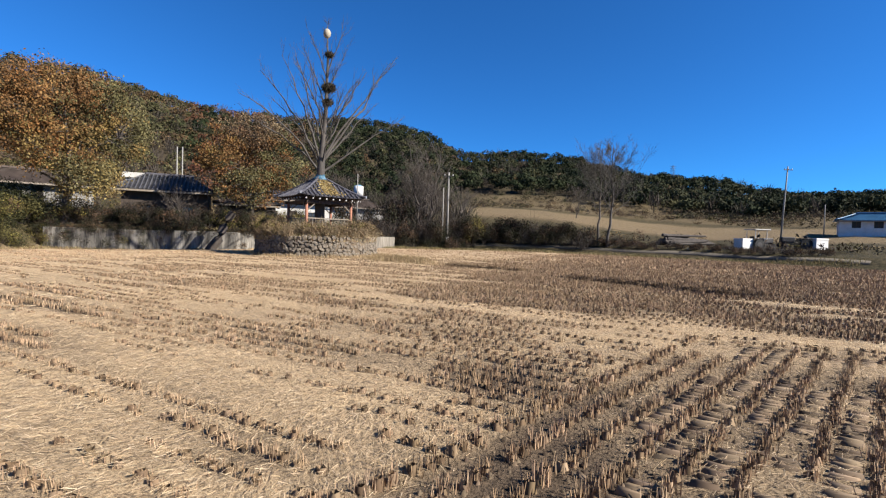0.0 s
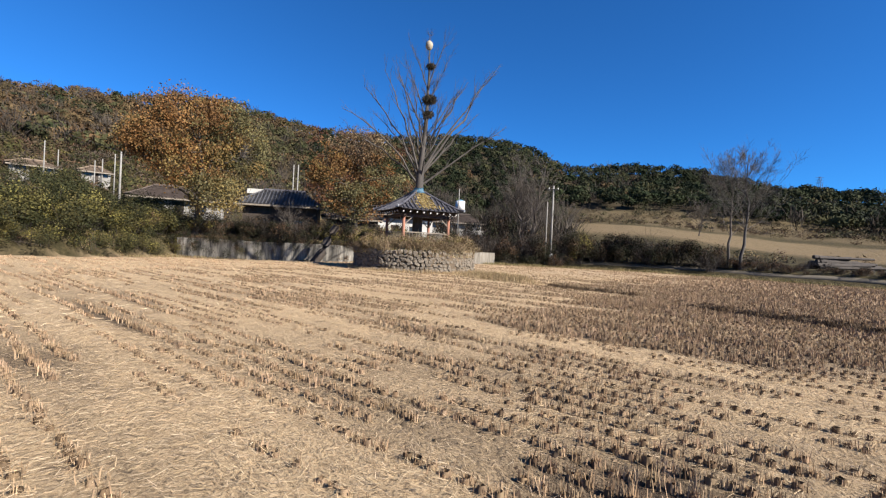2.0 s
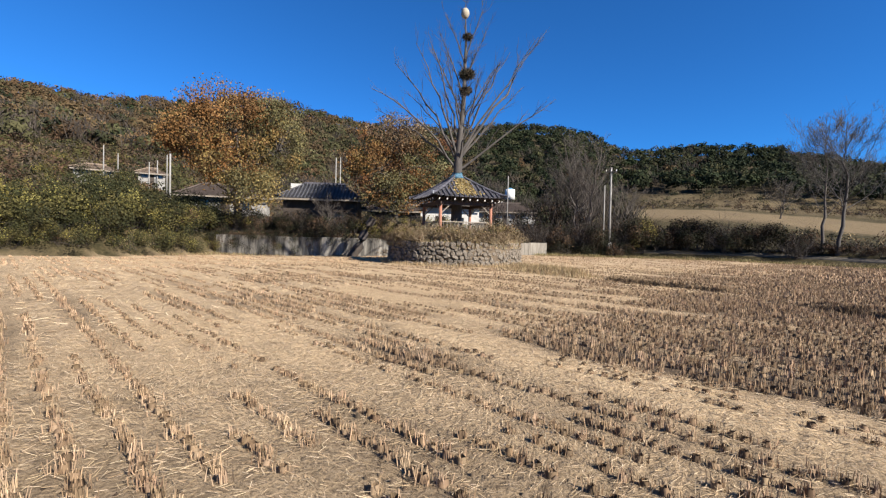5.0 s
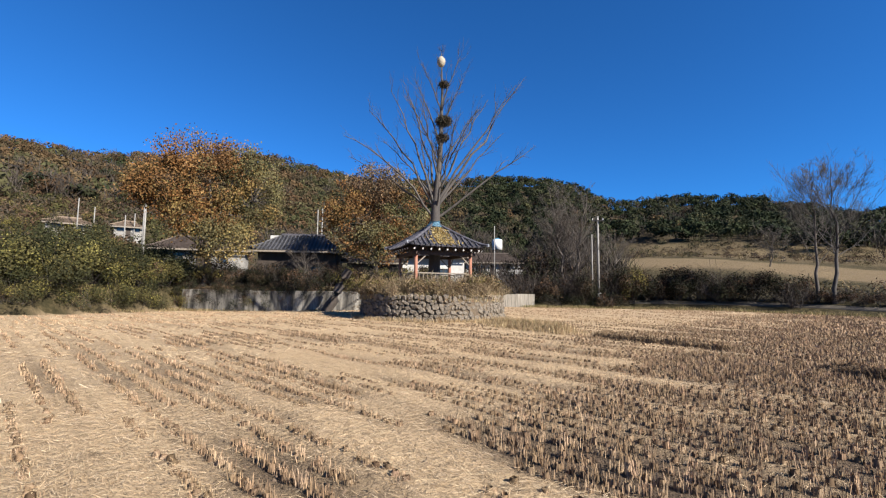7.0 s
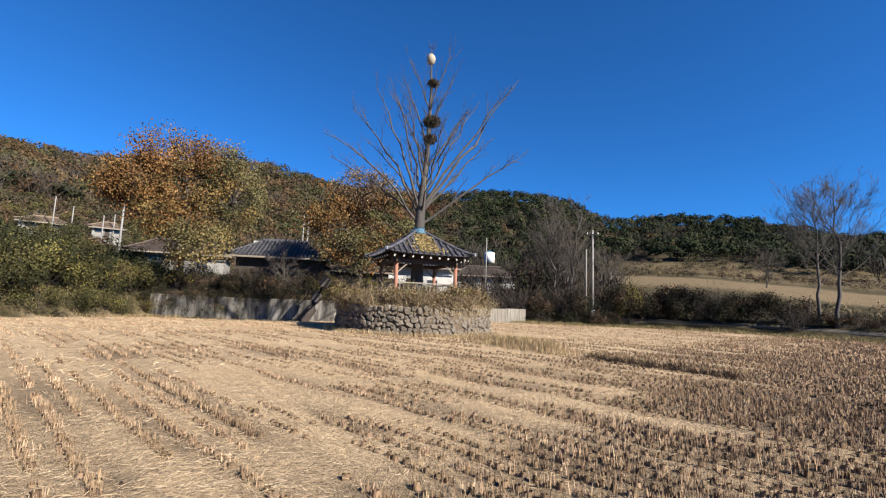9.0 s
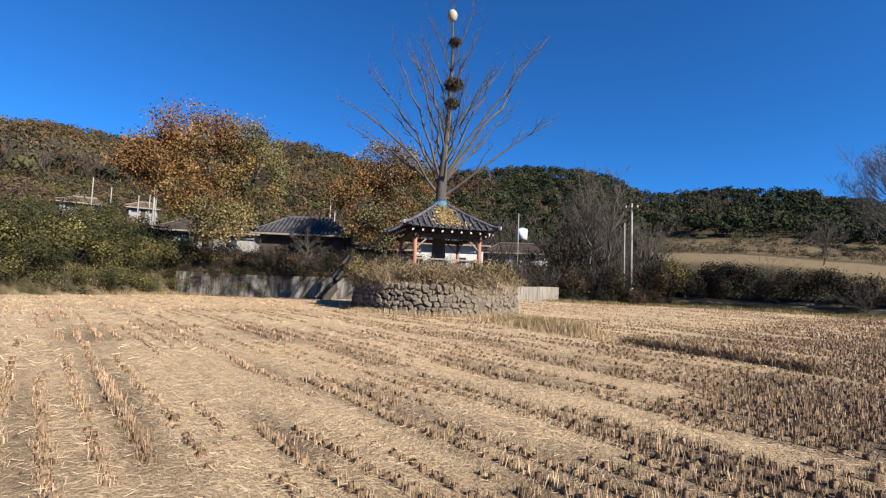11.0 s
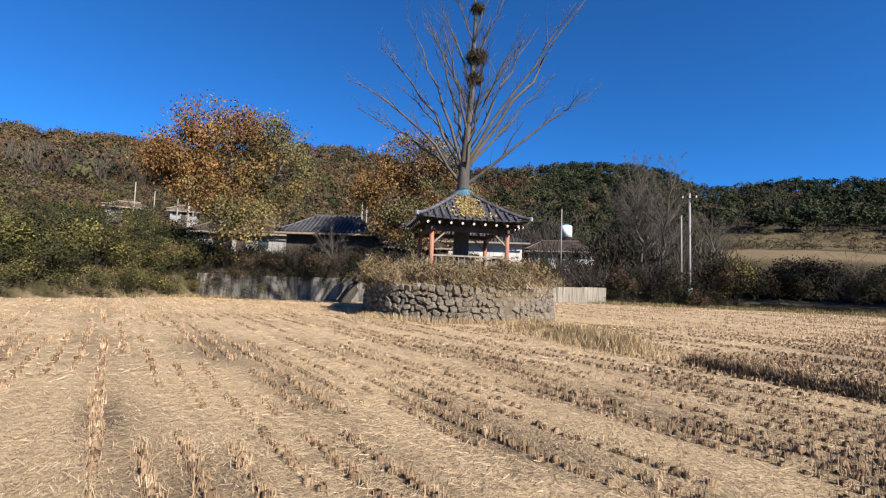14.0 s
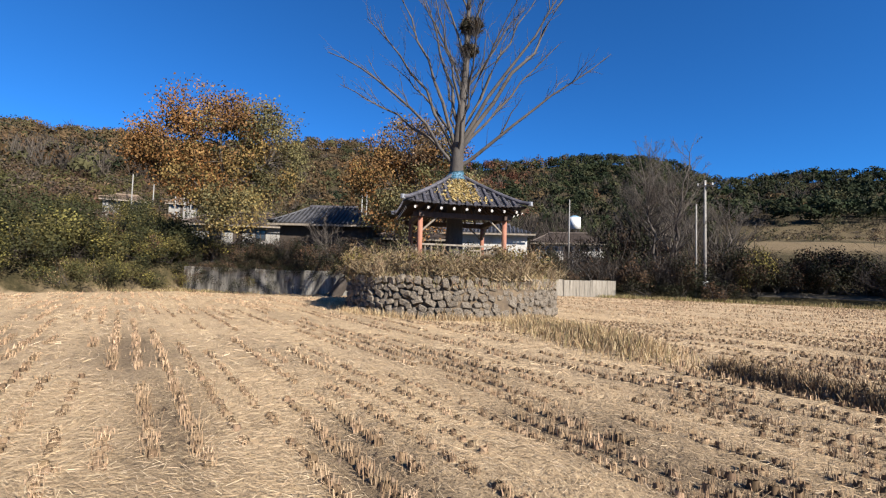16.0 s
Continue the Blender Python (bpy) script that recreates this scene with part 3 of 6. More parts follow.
def in_field(p, margin=1.0):
    b, r = bearing_range(p[:, 0], p[:, 1])
    seen = np.degrees(np.arctan2(-p[:, 0], p[:, 1] + 3.0))
    ok = (r < edge_of(b) - margin) & (np.abs(seen) < 62) & (p[:, 1] > -1.0)
    ok &= np.hypot(p[:, 0] + 8.3, p[:, 1] - 30.5) > 4.6
    return ok & (furrows(p[:, 0], p[:, 1])[0] < 0.35)


def build_stubble():
    g = np.random.default_rng(11)
    p = row_points()
    p = p[in_field(p)]
    bare = bareness(p[:, 0], p[:, 1])
    # runs of a row stand clear of the straw, others lie under it
    ph = np.sin(p[:, 2] * 12.9898) * 43.7
    run = 0.5 + 0.32 * np.sin(p[:, 3] * 0.6 + ph) + 0.18 * np.sin(p[:, 3] * 1.7 + 2.1 * ph)
    keep = (run < 0.40 + 0.85 * bare) & (g.uniform(0, 1, len(p)) < 0.80 + 0.17 * np.clip(bare * 2.2, 0, 1))
    p, bare = p[keep][:, :2], bare[keep]
    d = np.hypot(p[:, 0], np.maximum(0, p[:, 1] - 15) + np.minimum(0, p[:, 1]) * 0)
    near = d < 6.5
    sets = []
    for mask, nb, h, w in ((near, 26, 0.098, 0.0042), (~near & (d < 16), 11, 0.098, 0.0085), (d >= 16, 4, 0.10, 0.022)):
        q, tall = p[mask], 0.8 + 0.4 * bare[mask]
        q = q + g.normal(0, 0.014, q.shape)
        b = np.repeat(q, nb, axis=0) + g.normal(0, 0.031, (len(q) * nb, 2))
        z = height(b[:, 0], b[:, 1])
        base = np.column_stack([b, z - 0.01 - 0.7 * STRAW_DEEP * (1 - np.repeat(bare[mask], nb))])
        hh = np.repeat(h * tall * g.uniform(0.75, 1.2, len(q)), nb)
        col = np.repeat(palette(len(q), STUB, g, 0.2), nb, axis=0)
        sets.append(blades(base, hh, w, col, 0.13, g))
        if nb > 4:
            # the packed core of each plant, colour halved as shade between the straws
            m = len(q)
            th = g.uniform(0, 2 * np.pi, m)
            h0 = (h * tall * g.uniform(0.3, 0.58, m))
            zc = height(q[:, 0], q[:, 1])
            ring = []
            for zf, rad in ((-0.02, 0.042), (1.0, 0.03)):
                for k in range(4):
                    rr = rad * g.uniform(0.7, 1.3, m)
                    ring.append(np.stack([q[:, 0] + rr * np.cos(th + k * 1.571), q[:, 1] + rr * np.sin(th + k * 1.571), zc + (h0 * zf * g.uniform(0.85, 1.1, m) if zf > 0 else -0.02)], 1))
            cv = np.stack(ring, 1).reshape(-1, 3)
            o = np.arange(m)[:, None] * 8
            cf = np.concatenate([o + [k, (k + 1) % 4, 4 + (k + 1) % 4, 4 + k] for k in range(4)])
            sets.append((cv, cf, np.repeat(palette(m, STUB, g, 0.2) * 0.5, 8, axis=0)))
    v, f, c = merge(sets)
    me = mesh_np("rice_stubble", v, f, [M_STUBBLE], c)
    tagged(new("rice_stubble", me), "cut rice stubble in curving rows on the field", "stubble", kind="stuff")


def build_straw():
    g = np.random.default_rng(12)
    sets = []
    for n, lo, hi, L, w in ((400000, (-7, 0.8), (6.5, 22), 0.078, 0.0011), (120000, (-24, 3), (16, 36), 0.15, 0.0034)):
        p = np.column_stack([g.uniform(lo[0], hi[0], n), g.uniform(lo[1], hi[1], n)])
        bare = bareness(p[:, 0], p[:, 1])
        close = np.hypot(p[:, 0], np.maximum(0, p[:, 1] - 15)) < 6.6
        p = p[in_field(p, 0.6) & (g.uniform(0, 1, n) > bare * 1.05) & (close if L < 0.1 else ~close)]
        n = len(p)
        sw = 0.5 + 2.2 * lumps(p[:, 0], p[:, 1], 0.9, 4.0) + g.normal(0, 0.55, n)
        a = np.stack([np.cos(sw), np.sin(sw), g.normal(0.0, 0.22, n)], 1)
        s = unit(np.cross(a, [0, 0, 1.0]))
        hl = (L * g.uniform(0.4, 1.2, n) * 0.5)[:, None]
        ww = (w * g.uniform(0.7, 1.5, n))[:, None]
        cz = height(p[:, 0], p[:, 1]) + g.uniform(0.004, 0.045, n) * (1 - 0.6 * bareness(p[:, 0], p[:, 1])) * (0.5 + 0.5 * lumps(p[:, 0], p[:, 1], 5.0, 2.0) + 0.5)
        c = np.column_stack([p, cz])
        tilt = np.array([0, 0, 1.0]) * g.normal(0, 0.5, n)[:, None]
        s = unit(s + tilt)
        v = np.stack([c - a * hl - s * ww, c + a * hl - s * ww, c + a * hl + s * ww, c - a * hl + s * ww], 1).reshape(-1, 3)
        sets.append((v, np.arange(4 * n).reshape(-1, 4), np.repeat(palette(n, STRAW, g, 0.2), 4, axis=0)))
    v, f, c = merge(sets)
    tagged(new("straw_litter", mesh_np("straw_litter", v, f, [M_STRAW], c)), "loose pale rice straw strewn over the field", "straw", kind="stuff")


DRY = [(0.42, 0.31, 0.16), (0.30, 0.22, 0.11), (0.50, 0.40, 0.22), (0.24, 0.22, 0.09)]


def grass_strip(name, pts, n, width, h, w, colours, seed, label, lean=0.3):
    """Grass blades scattered along a line of points."""
    g = np.random.default_rng(seed)
    P = np.array(pts, float)
    seg = np.linalg.norm(np.diff(P, axis=0), axis=1)
    cum = np.concatenate([[0], np.cumsum(seg)])
    t = g.uniform(0, cum[-1], n)
    x, y = np.interp(t, cum, P[:, 0]), np.interp(t, cum, P[:, 1])
    clump = lumps(x, y, 2.5, seed)
    x, y = x + g.normal(0, width / 2, n), y + g.normal(0, width / 2, n)
    z = height(x, y)
    hh = h * np.clip(0.75 + 0.5 * clump, 0.25, 1.4)
    v, f, c = blades(np.column_stack([x, y, z - 0.02]), hh, w, palette(n, colours, g, 0.2), lean, g)
    tagged(new(name, mesh_np(name, v, f, [M_STRAW], c)), label, "grass", kind="stuff")



def build_clods():
    """Crumbs of trodden soil on the open, muddy patches."""
    g = np.random.default_rng(13)
    n = 60000
    p = np.column_stack([g.uniform(-5, 6.5, n), g.uniform(1, 21, n)])
    p = p[in_field(p) & (bareness(p[:, 0], p[:, 1]) > 0.5 + g.uniform(-0.1, 0.3, n))][:15000]
    n = len(p)
    r = (0.012 + 0.028 * g.uniform(0, 1, n) ** 3)[:, None]
    c = np.column_stack([p, height(p[:, 0], p[:, 1])])
    th = g.uniform(0, 2 * np.pi, n)
    ring = [c + r * np.stack([np.cos(th + k * 2.094) * g.uniform(0.7, 1.3, n), np.sin(th + k * 2.094) * g.uniform(0.7, 1.3, n), np.full(n, -0.2)], 1) for k in range(3)]
    top = c + r * np.stack([g.normal(0, 0.3, n), g.normal(0, 0.3, n), g.uniform(0.6, 1.2, n)], 1)
    v = np.stack(ring + [top], 1).reshape(-1, 3)
    b = np.arange(n)[:, None] * 4
    f = np.concatenate([b + [0, 1, 3], b + [1, 2, 3], b + [2, 0, 3]])
    col = np.repeat(palette(n, [(0.14, 0.10, 0.065), (0.09, 0.063, 0.042), (0.20, 0.145, 0.095)], g, 0.2), 4, axis=0)
    tagged(new("soil_crumbs", mesh_np("soil_crumbs", v, f, [M_STUBBLE], col)), "dark crumbs of trodden soil between the stubble", "soil", kind="stuff")


build_stubble()
build_straw()
build_clods()


def track_print():
    """Cross bars pressed into the mud by the harvester's rubber tracks, between the rows of the headland."""
    g = np.random.default_rng(14)
    sets = []
    for f0 in np.arange(-1.35, 1.8, 0.30):
        e = np.arange(2.0, 9.0, 0.105) + g.normal(0, 0.012, len(np.arange(2.0, 9.0, 0.105)))
        e = e[g.uniform(0, 1, len(e)) < 0.8]
        x, y = e * HEAD_E[0] + f0 * HEAD_F[0], e * HEAD_E[1] + f0 * HEAD_F[1]
        ok = headland(x, y) & (lumps(x, y, 1.1, 8.0) > -0.35)
        x, y = x[ok], y[ok]
        n = len(x)
        z = height(x, y)
        q = []
        for sz, se, sf in ((-0.02, -0.032, -1), (-0.02, 0.032, -1), (-0.02, 0.032, 1), (-0.02, -0.032, 1), (0.024, -0.014, -0.85), (0.024, 0.014, -0.85), (0.024, 0.014, 0.85), (0.024, -0.014, 0.85)):
            wf = 0.095 * sf * g.uniform(0.55, 1.15, n)
            we = se + 0.02 * sf + g.normal(0, 0.005, n)
            q.append(np.stack([x + we * HEAD_E[0] + wf * HEAD_F[0], y + we * HEAD_E[1] + wf * HEAD_F[1], z + sz * g.uniform(0.6, 1.2, n)], 1))
        v = np.stack(q, 1).reshape(-1, 3)
        o = np.arange(n)[:, None] * 8
        fc = np.concatenate([o + c for c in ([4, 5, 6, 7], [0, 1, 5, 4], [1, 2, 6, 5], [2, 3, 7, 6], [3, 0, 4, 7])])
        sets.append((v, fc, np.repeat(palette(n, [(0.22, 0.155, 0.10), (0.16, 0.112, 0.073), (0.28, 0.20, 0.128)], g, 0.15), 8, axis=0)))
    v, f, c = merge(sets)
    tagged(new("track_print", mesh_np("track_print", v, f, [M_STUBBLE], c)), "ribbed prints of rubber tracks in dried mud", "soil", kind="stuff")


track_print()


# ---- stone terrace with the pavilion and the ginkgo ----
TX, TY = -8.3, 30.5
PX, PY, PA = -8.2, 30.52, 38.9
M_STONE = grainy("field stone", [(0.25, (0.11, 0.09, 0.068)), (0.5, (0.27, 0.22, 0.165)), (0.75, (0.56, 0.47, 0.36))], 3.4, 26, 0.9, 0.8, 0.03)
M_SOIL = grainy("dry soil", [(0.3, (0.10, 0.07, 0.045)), (0.7, (0.24, 0.17, 0.10))], 3, 30, 0.95)


def terrace():
    g = np.random.default_rng(21)
    ob = thing("stone_terrace", pose(TX, TY, 0), "round terrace of rough grey field stones holding up soil", "terrace", kind="structure")
    bm = bmesh.new()
    n = 40
    rings = []
    for r, z in ((3.80, -0.3), (3.71, 1.12), (3.2, 1.28), (2.2, 1.42), (0.0, 1.5)):
        if r == 0:
            rings.append([bm.verts.new((0, 0, z))])
        else:
            rings.append([bm.verts.new((r * math.cos(2 * math.pi * k / n) * g.uniform(.985, 1.015), r * math.sin(2 * math.pi * k / n) * g.uniform(.985, 1.015), z + g.uniform(-.04, .04))) for k in range(n)])
    for a, b in zip(rings, rings[1:]):
        for k in range(n):
            if len(b) == 1:
                bm.faces.new((a[k], a[(k + 1) % n], b[0]))
            else:
                bm.faces.new((a[k], a[(k + 1) % n], b[(k + 1) % n], b[k]))
    part("soil_core", bm, M_SOIL, ob, "dry brown soil", True)
    shapes = []
    for s in range(9):
        bm = bmesh.new()
        bmesh.ops.create_icosphere(bm, subdivisions=1, radius=1.0)
        for v in bm.verts:
            v.co = Vector([math.copysign(abs(c) ** 0.42, c) for c in v.co]) * g.uniform(0.8, 1.15)
        me = bpy.data.meshes.new("stone")
        bm.to_mesh(me)
        bm.free()
        me.materials.append(M_STONE)
        shapes.append(me)
    z, row = 0.02, 0
    while z < 1.12:
        hh = g.uniform(0.12, 0.24) * (1.25 if z < 0.2 else 1.0)
        a = -75 + g.uniform(0, 3)
        while a < 165:
            w = g.uniform(0.12, 0.42)
            step = math.degrees(w / 3.75)
            th = radians(-90 + a - 45 + step / 2)
            bulge = 1 + 0.02 * math.sin(3 * th)
            r = (3.78 - 0.10 * z) * bulge + g.uniform(-0.035, 0.035)
            zc = z + hh / 2 + g.uniform(-0.07, 0.06)
            st = new("stone", shapes[g.integers(9)])
            st.parent = ob
            st.matrix_basis = pose(r * math.cos(th), r * math.sin(th), zc, g.uniform(-10, 10), g.uniform(-28, 28), math.degrees(th) + 90 + g.uniform(-8, 8)) @ Matrix.Diagonal((w * 0.50, g.uniform(0.12, 0.17), hh * g.uniform(0.5, 0.64), 1))
            a += step * 1.02
        z += hh * 0.93
        row += 1


def wood(name, a, b):
    return grainy(name, [(0.3, a), (0.7, b)], 4, 30, 0.8, 0.5, 0.01, (1, 1, 0.15))


M_POST = wood("faded red-brown paint on wood", (0.36, 0.13, 0.075), (0.52, 0.24, 0.15))
M_BEAM = wood("dark old timber", (0.06, 0.035, 0.025), (0.15, 0.09, 0.06))
M_RAIL = wood("grey weathered wood", (0.26, 0.21, 0.16), (0.44, 0.37, 0.29))
M_TILE = grainy("slate-grey roof tile", [(0.3, (0.06, 0.058, 0.07)), (0.7, (0.16, 0.15, 0.175))], 2.5, 26, 0.65, 0.5, 0.01)
M_TILE_PALE = grainy("weathered ridge tile", [(0.3, (0.20, 0.21, 0.24)), (0.7, (0.38, 0.40, 0.44))], 2.5, 26, 0.7)
M_WHITE = grainy("chalky white paint", [(0.3, (0.62, 0.60, 0.56)), (0.7, (0.82, 0.80, 0.76))], 1.5, 20, 0.8, grain=(0.75, 1.0))
M_TARP = grainy("blue tarpaulin", [(0.3, (0.08, 0.26, 0.42)), (0.7, (0.22, 0.46, 0.62))], 3, 15, 0.5)


def pavilion():
    g = np.random.default_rng(22)
    F, E, A, P, H = 1.62, 3.72, 5.06, 1.50, 2.13
    ob = thing("pavilion", pose(PX, PY, 0, 0, 0, PA), "open square timber pavilion with dark tiled roof round a tree", "pavilion")
    bm = bmesh.new()
    for x0, x1, y0, y1 in ((-1.7, 1.7, -1.7, -0.34), (-1.7, 1.7, 0.34, 1.7), (-1.7, -0.34, -0.335, 0.335), (0.34, 1.7, -0.335, 0.335)):
        box_bm(bm, x0, x1, y0, y1, F - 0.12, F)
    part("floor_deck", bm, M_RAIL, ob)
    for sx in (-1, 1):
        for sy in (-1, 1):
            bm = bmesh.new()
            rod_bm(bm, (sx * P, sy * P, 1.40), (sx * P, sy * P, 3.46), 0.10, 0.085, 12)
            part("post", bm, M_POST, ob, "faded red-brown post", True)
            bm = bmesh.new()
            box_bm(bm, sx * P - 0.2, sx * P + 0.2, sy * P - 0.2, sy * P + 0.2, 1.2, 1.42, None, 0.03)
            part("footing", bm, M_STONE, ob, "squat stone footing")
    for k in range(4):
        R = Matrix.Rotation(k * math.pi / 2, 4, 'Z')
        bm = bmesh.new()
        box_bm(bm, -P - 0.25, P + 0.25, -P - 0.08, -P + 0.08, 3.32, 3.50, R, 0.01)
        part("beam", bm, M_BEAM, ob)
        for sx in (-1, 1):
            bm = bmesh.new()
            rod_bm(bm, R @ Vector((sx * P, -P, 2.8)), R @ Vector((sx * (P - 0.58), -P, 3.34)), 0.035, None, 6)
            part("brace", bm, M_RAIL, ob)
        bm = bmesh.new()
        box_bm(bm, -P, P, -P - 0.04, -P + 0.04, F + 0.74, F + 0.80, R)
        part("top_rail", bm, M_RAIL, ob)
        bm = bmesh.new()
        box_bm(bm, -P, P, -P - 0.03, -P + 0.03, F + 0.28, F + 0.32, R)
        part("lower_rail", bm, M_RAIL, ob)
        for i in range(13):
            x = -P + 0.2 + i * (2 * P - 0.4) / 12
            bm = bmesh.new()
            rod_bm(bm, R @ Vector((x, -P, F)), R @ Vector((x + g.uniform(-.03, .03), -P, F + 0.76)), 0.018, None, 5)
            part("baluster", bm, M_RAIL, ob)
        # roof slope: slightly hollow, eave corners lifted
        bm = bmesh.new()
        def surf(t, u):
            d = H * (1 - t) + 0.14 * t
            z = E + (A - E) * (max(t, 0.0) ** 1.15) + 0.06 * (abs(u) ** 3) * (1 - t) ** 2
            return Vector((u * d, -d, z))
        grid = [[bm.verts.new(R @ surf(t, u)) for u in np.linspace(-1, 1, 13)] for t in np.linspace(0, 1, 9)]
        for a, b in zip(grid, grid[1:]):
            for i in range(12):
                bm.faces.new((a[i], a[i + 1], b[i + 1], b[i]))
        ret = bmesh.ops.solidify(bm, geom=list(bm.faces), thickness=0.09)
        part("roof_slope", bm, M_TILE, ob, "", True)
        # round cover tiles, course by course
        nrib = 15
        for i in range(nrib):
            x = -H + (i + 0.5) * 2 * H / nrib
            tmax = 1 - (abs(x) + 0.03 - 0.14) / (H - 0.14) if abs(x) > 0.14 else 0.97
            if tmax < 0.08:
                continue
            bm = bmesh.new()
            ts = np.arange(0, tmax, 0.1)
            for t0 in ts:
                t1 = min(t0 + 0.105, tmax)
                pts = []
                for t, r in ((t0, 0.066), (t1, 0.052)):
                    d = H * (1 - t) + 0.14 * t
                    c = surf(t, max(-1, min(1, x / d)))
                    c.x = x
                    pts.append((c + Vector((0, 0, 0.03)), r))
                rod_bm(bm, R @ pts[0][0], R @ pts[1][0], pts[0][1], pts[1][1], 8)
            part("tile_rib", bm, M_TILE, ob, "", False)
        # hip ridge
        q = [R @ (surf(t, -1) + Vector((0, 0, 0.09))) for t in np.linspace(-0.03, 1, 9)]
        for a, b in zip(q, q[1:]):
            bm = bmesh.new()
            rod_bm(bm, a, b + (b - a) * 0.05, 0.075, 0.065, 8)
            part("ridge_tile", bm, M_TILE, ob)
        bm = bmesh.new()
        a = q[0]
        box_bm(bm, -0.07, 0.07, -0.06, 0.06, -0.08, 0.08, Matrix.Translation(a) @ Matrix.Rotation(math.atan2(a.y, a.x), 4, 'Z'), 0.02)
        part("ridge_end_tile", bm, M_TILE_PALE, ob, "pale weathered end tile")
        # rafters with pale painted ends
        for i in range(9):
            x = -1.75 + i * 3.5 / 8
            bm = bmesh.new()
            rod_bm(bm, R @ Vector((x, -H + 0.09, E - 0.135)), R @ Vector((x * 0.45, -0.55, E + 0.70)), 0.045, None, 6)
            part("rafter", bm, M_BEAM, ob)
            bm = bmesh.new()
            rod_bm(bm, R @ Vector((x, -H + 0.082, E - 0.14)), R @ Vector((x, -H + 0.10, E - 0.13)), 0.048, None, 8)
            part("rafter_end", bm, M_WHITE, ob, "white painted rafter end")
    # tarpaulin wrapped round the trunk where it comes through
    bm = bmesh.new()
    n = 18
    prev = None
    for r, z in ((0.50, A - 0.14), (0.40, A + 0.02), (0.31, A + 0.10), (0.29, A + 0.24)):
        ring = [bm.verts.new((r * g.uniform(0.9, 1.12) * math.cos(2 * math.pi * k / n), r * g.uniform(0.9, 1.12) * math.sin(2 * math.pi * k / n), z + g.uniform(-0.04, 0.04))) for k in range(n)]
        if prev:
            for k in range(n):
                bm.faces.new((prev[k], prev[(k + 1) % n], ring[(k + 1) % n], ring[k]))
        prev = ring
    bmesh.ops.solidify(bm, geom=list(bm.faces), thickness=0.012)
    part("tarpaulin_collar", bm, M_TARP, ob, "crumpled pale blue tarpaulin collar", True)
    # fallen leaves lying on the sunny slope
    n = 1500
    t = g.beta(1.6, 1.5, n) * 0.85 + 0.05
    u = np.clip(g.normal(-0.02, 0.17, n) / (1 - t * 0.55), -0.8, 0.8)
    d = H * (1 - t) + 0.14 * t
    x = u * d
    zz = E + (A - E) * (t ** 1.15) + 0.06 * (np.abs(u) ** 3) * (1 - t) ** 2 + 0.05 + g.uniform(0, 0.06, n)
    v, f, c = cards(np.column_stack([x, -d, zz]), 0.10, palette(n, [(0.46, 0.33, 0.13), (0.36, 0.25, 0.10), (0.52, 0.42, 0.2)], g), 0, 0.8, g)
    part_me("fallen_leaves", mesh_np("fallen_leaves", v, f, [M_STRAW], c), ob, "dry yellow leaves caught between the tiles")


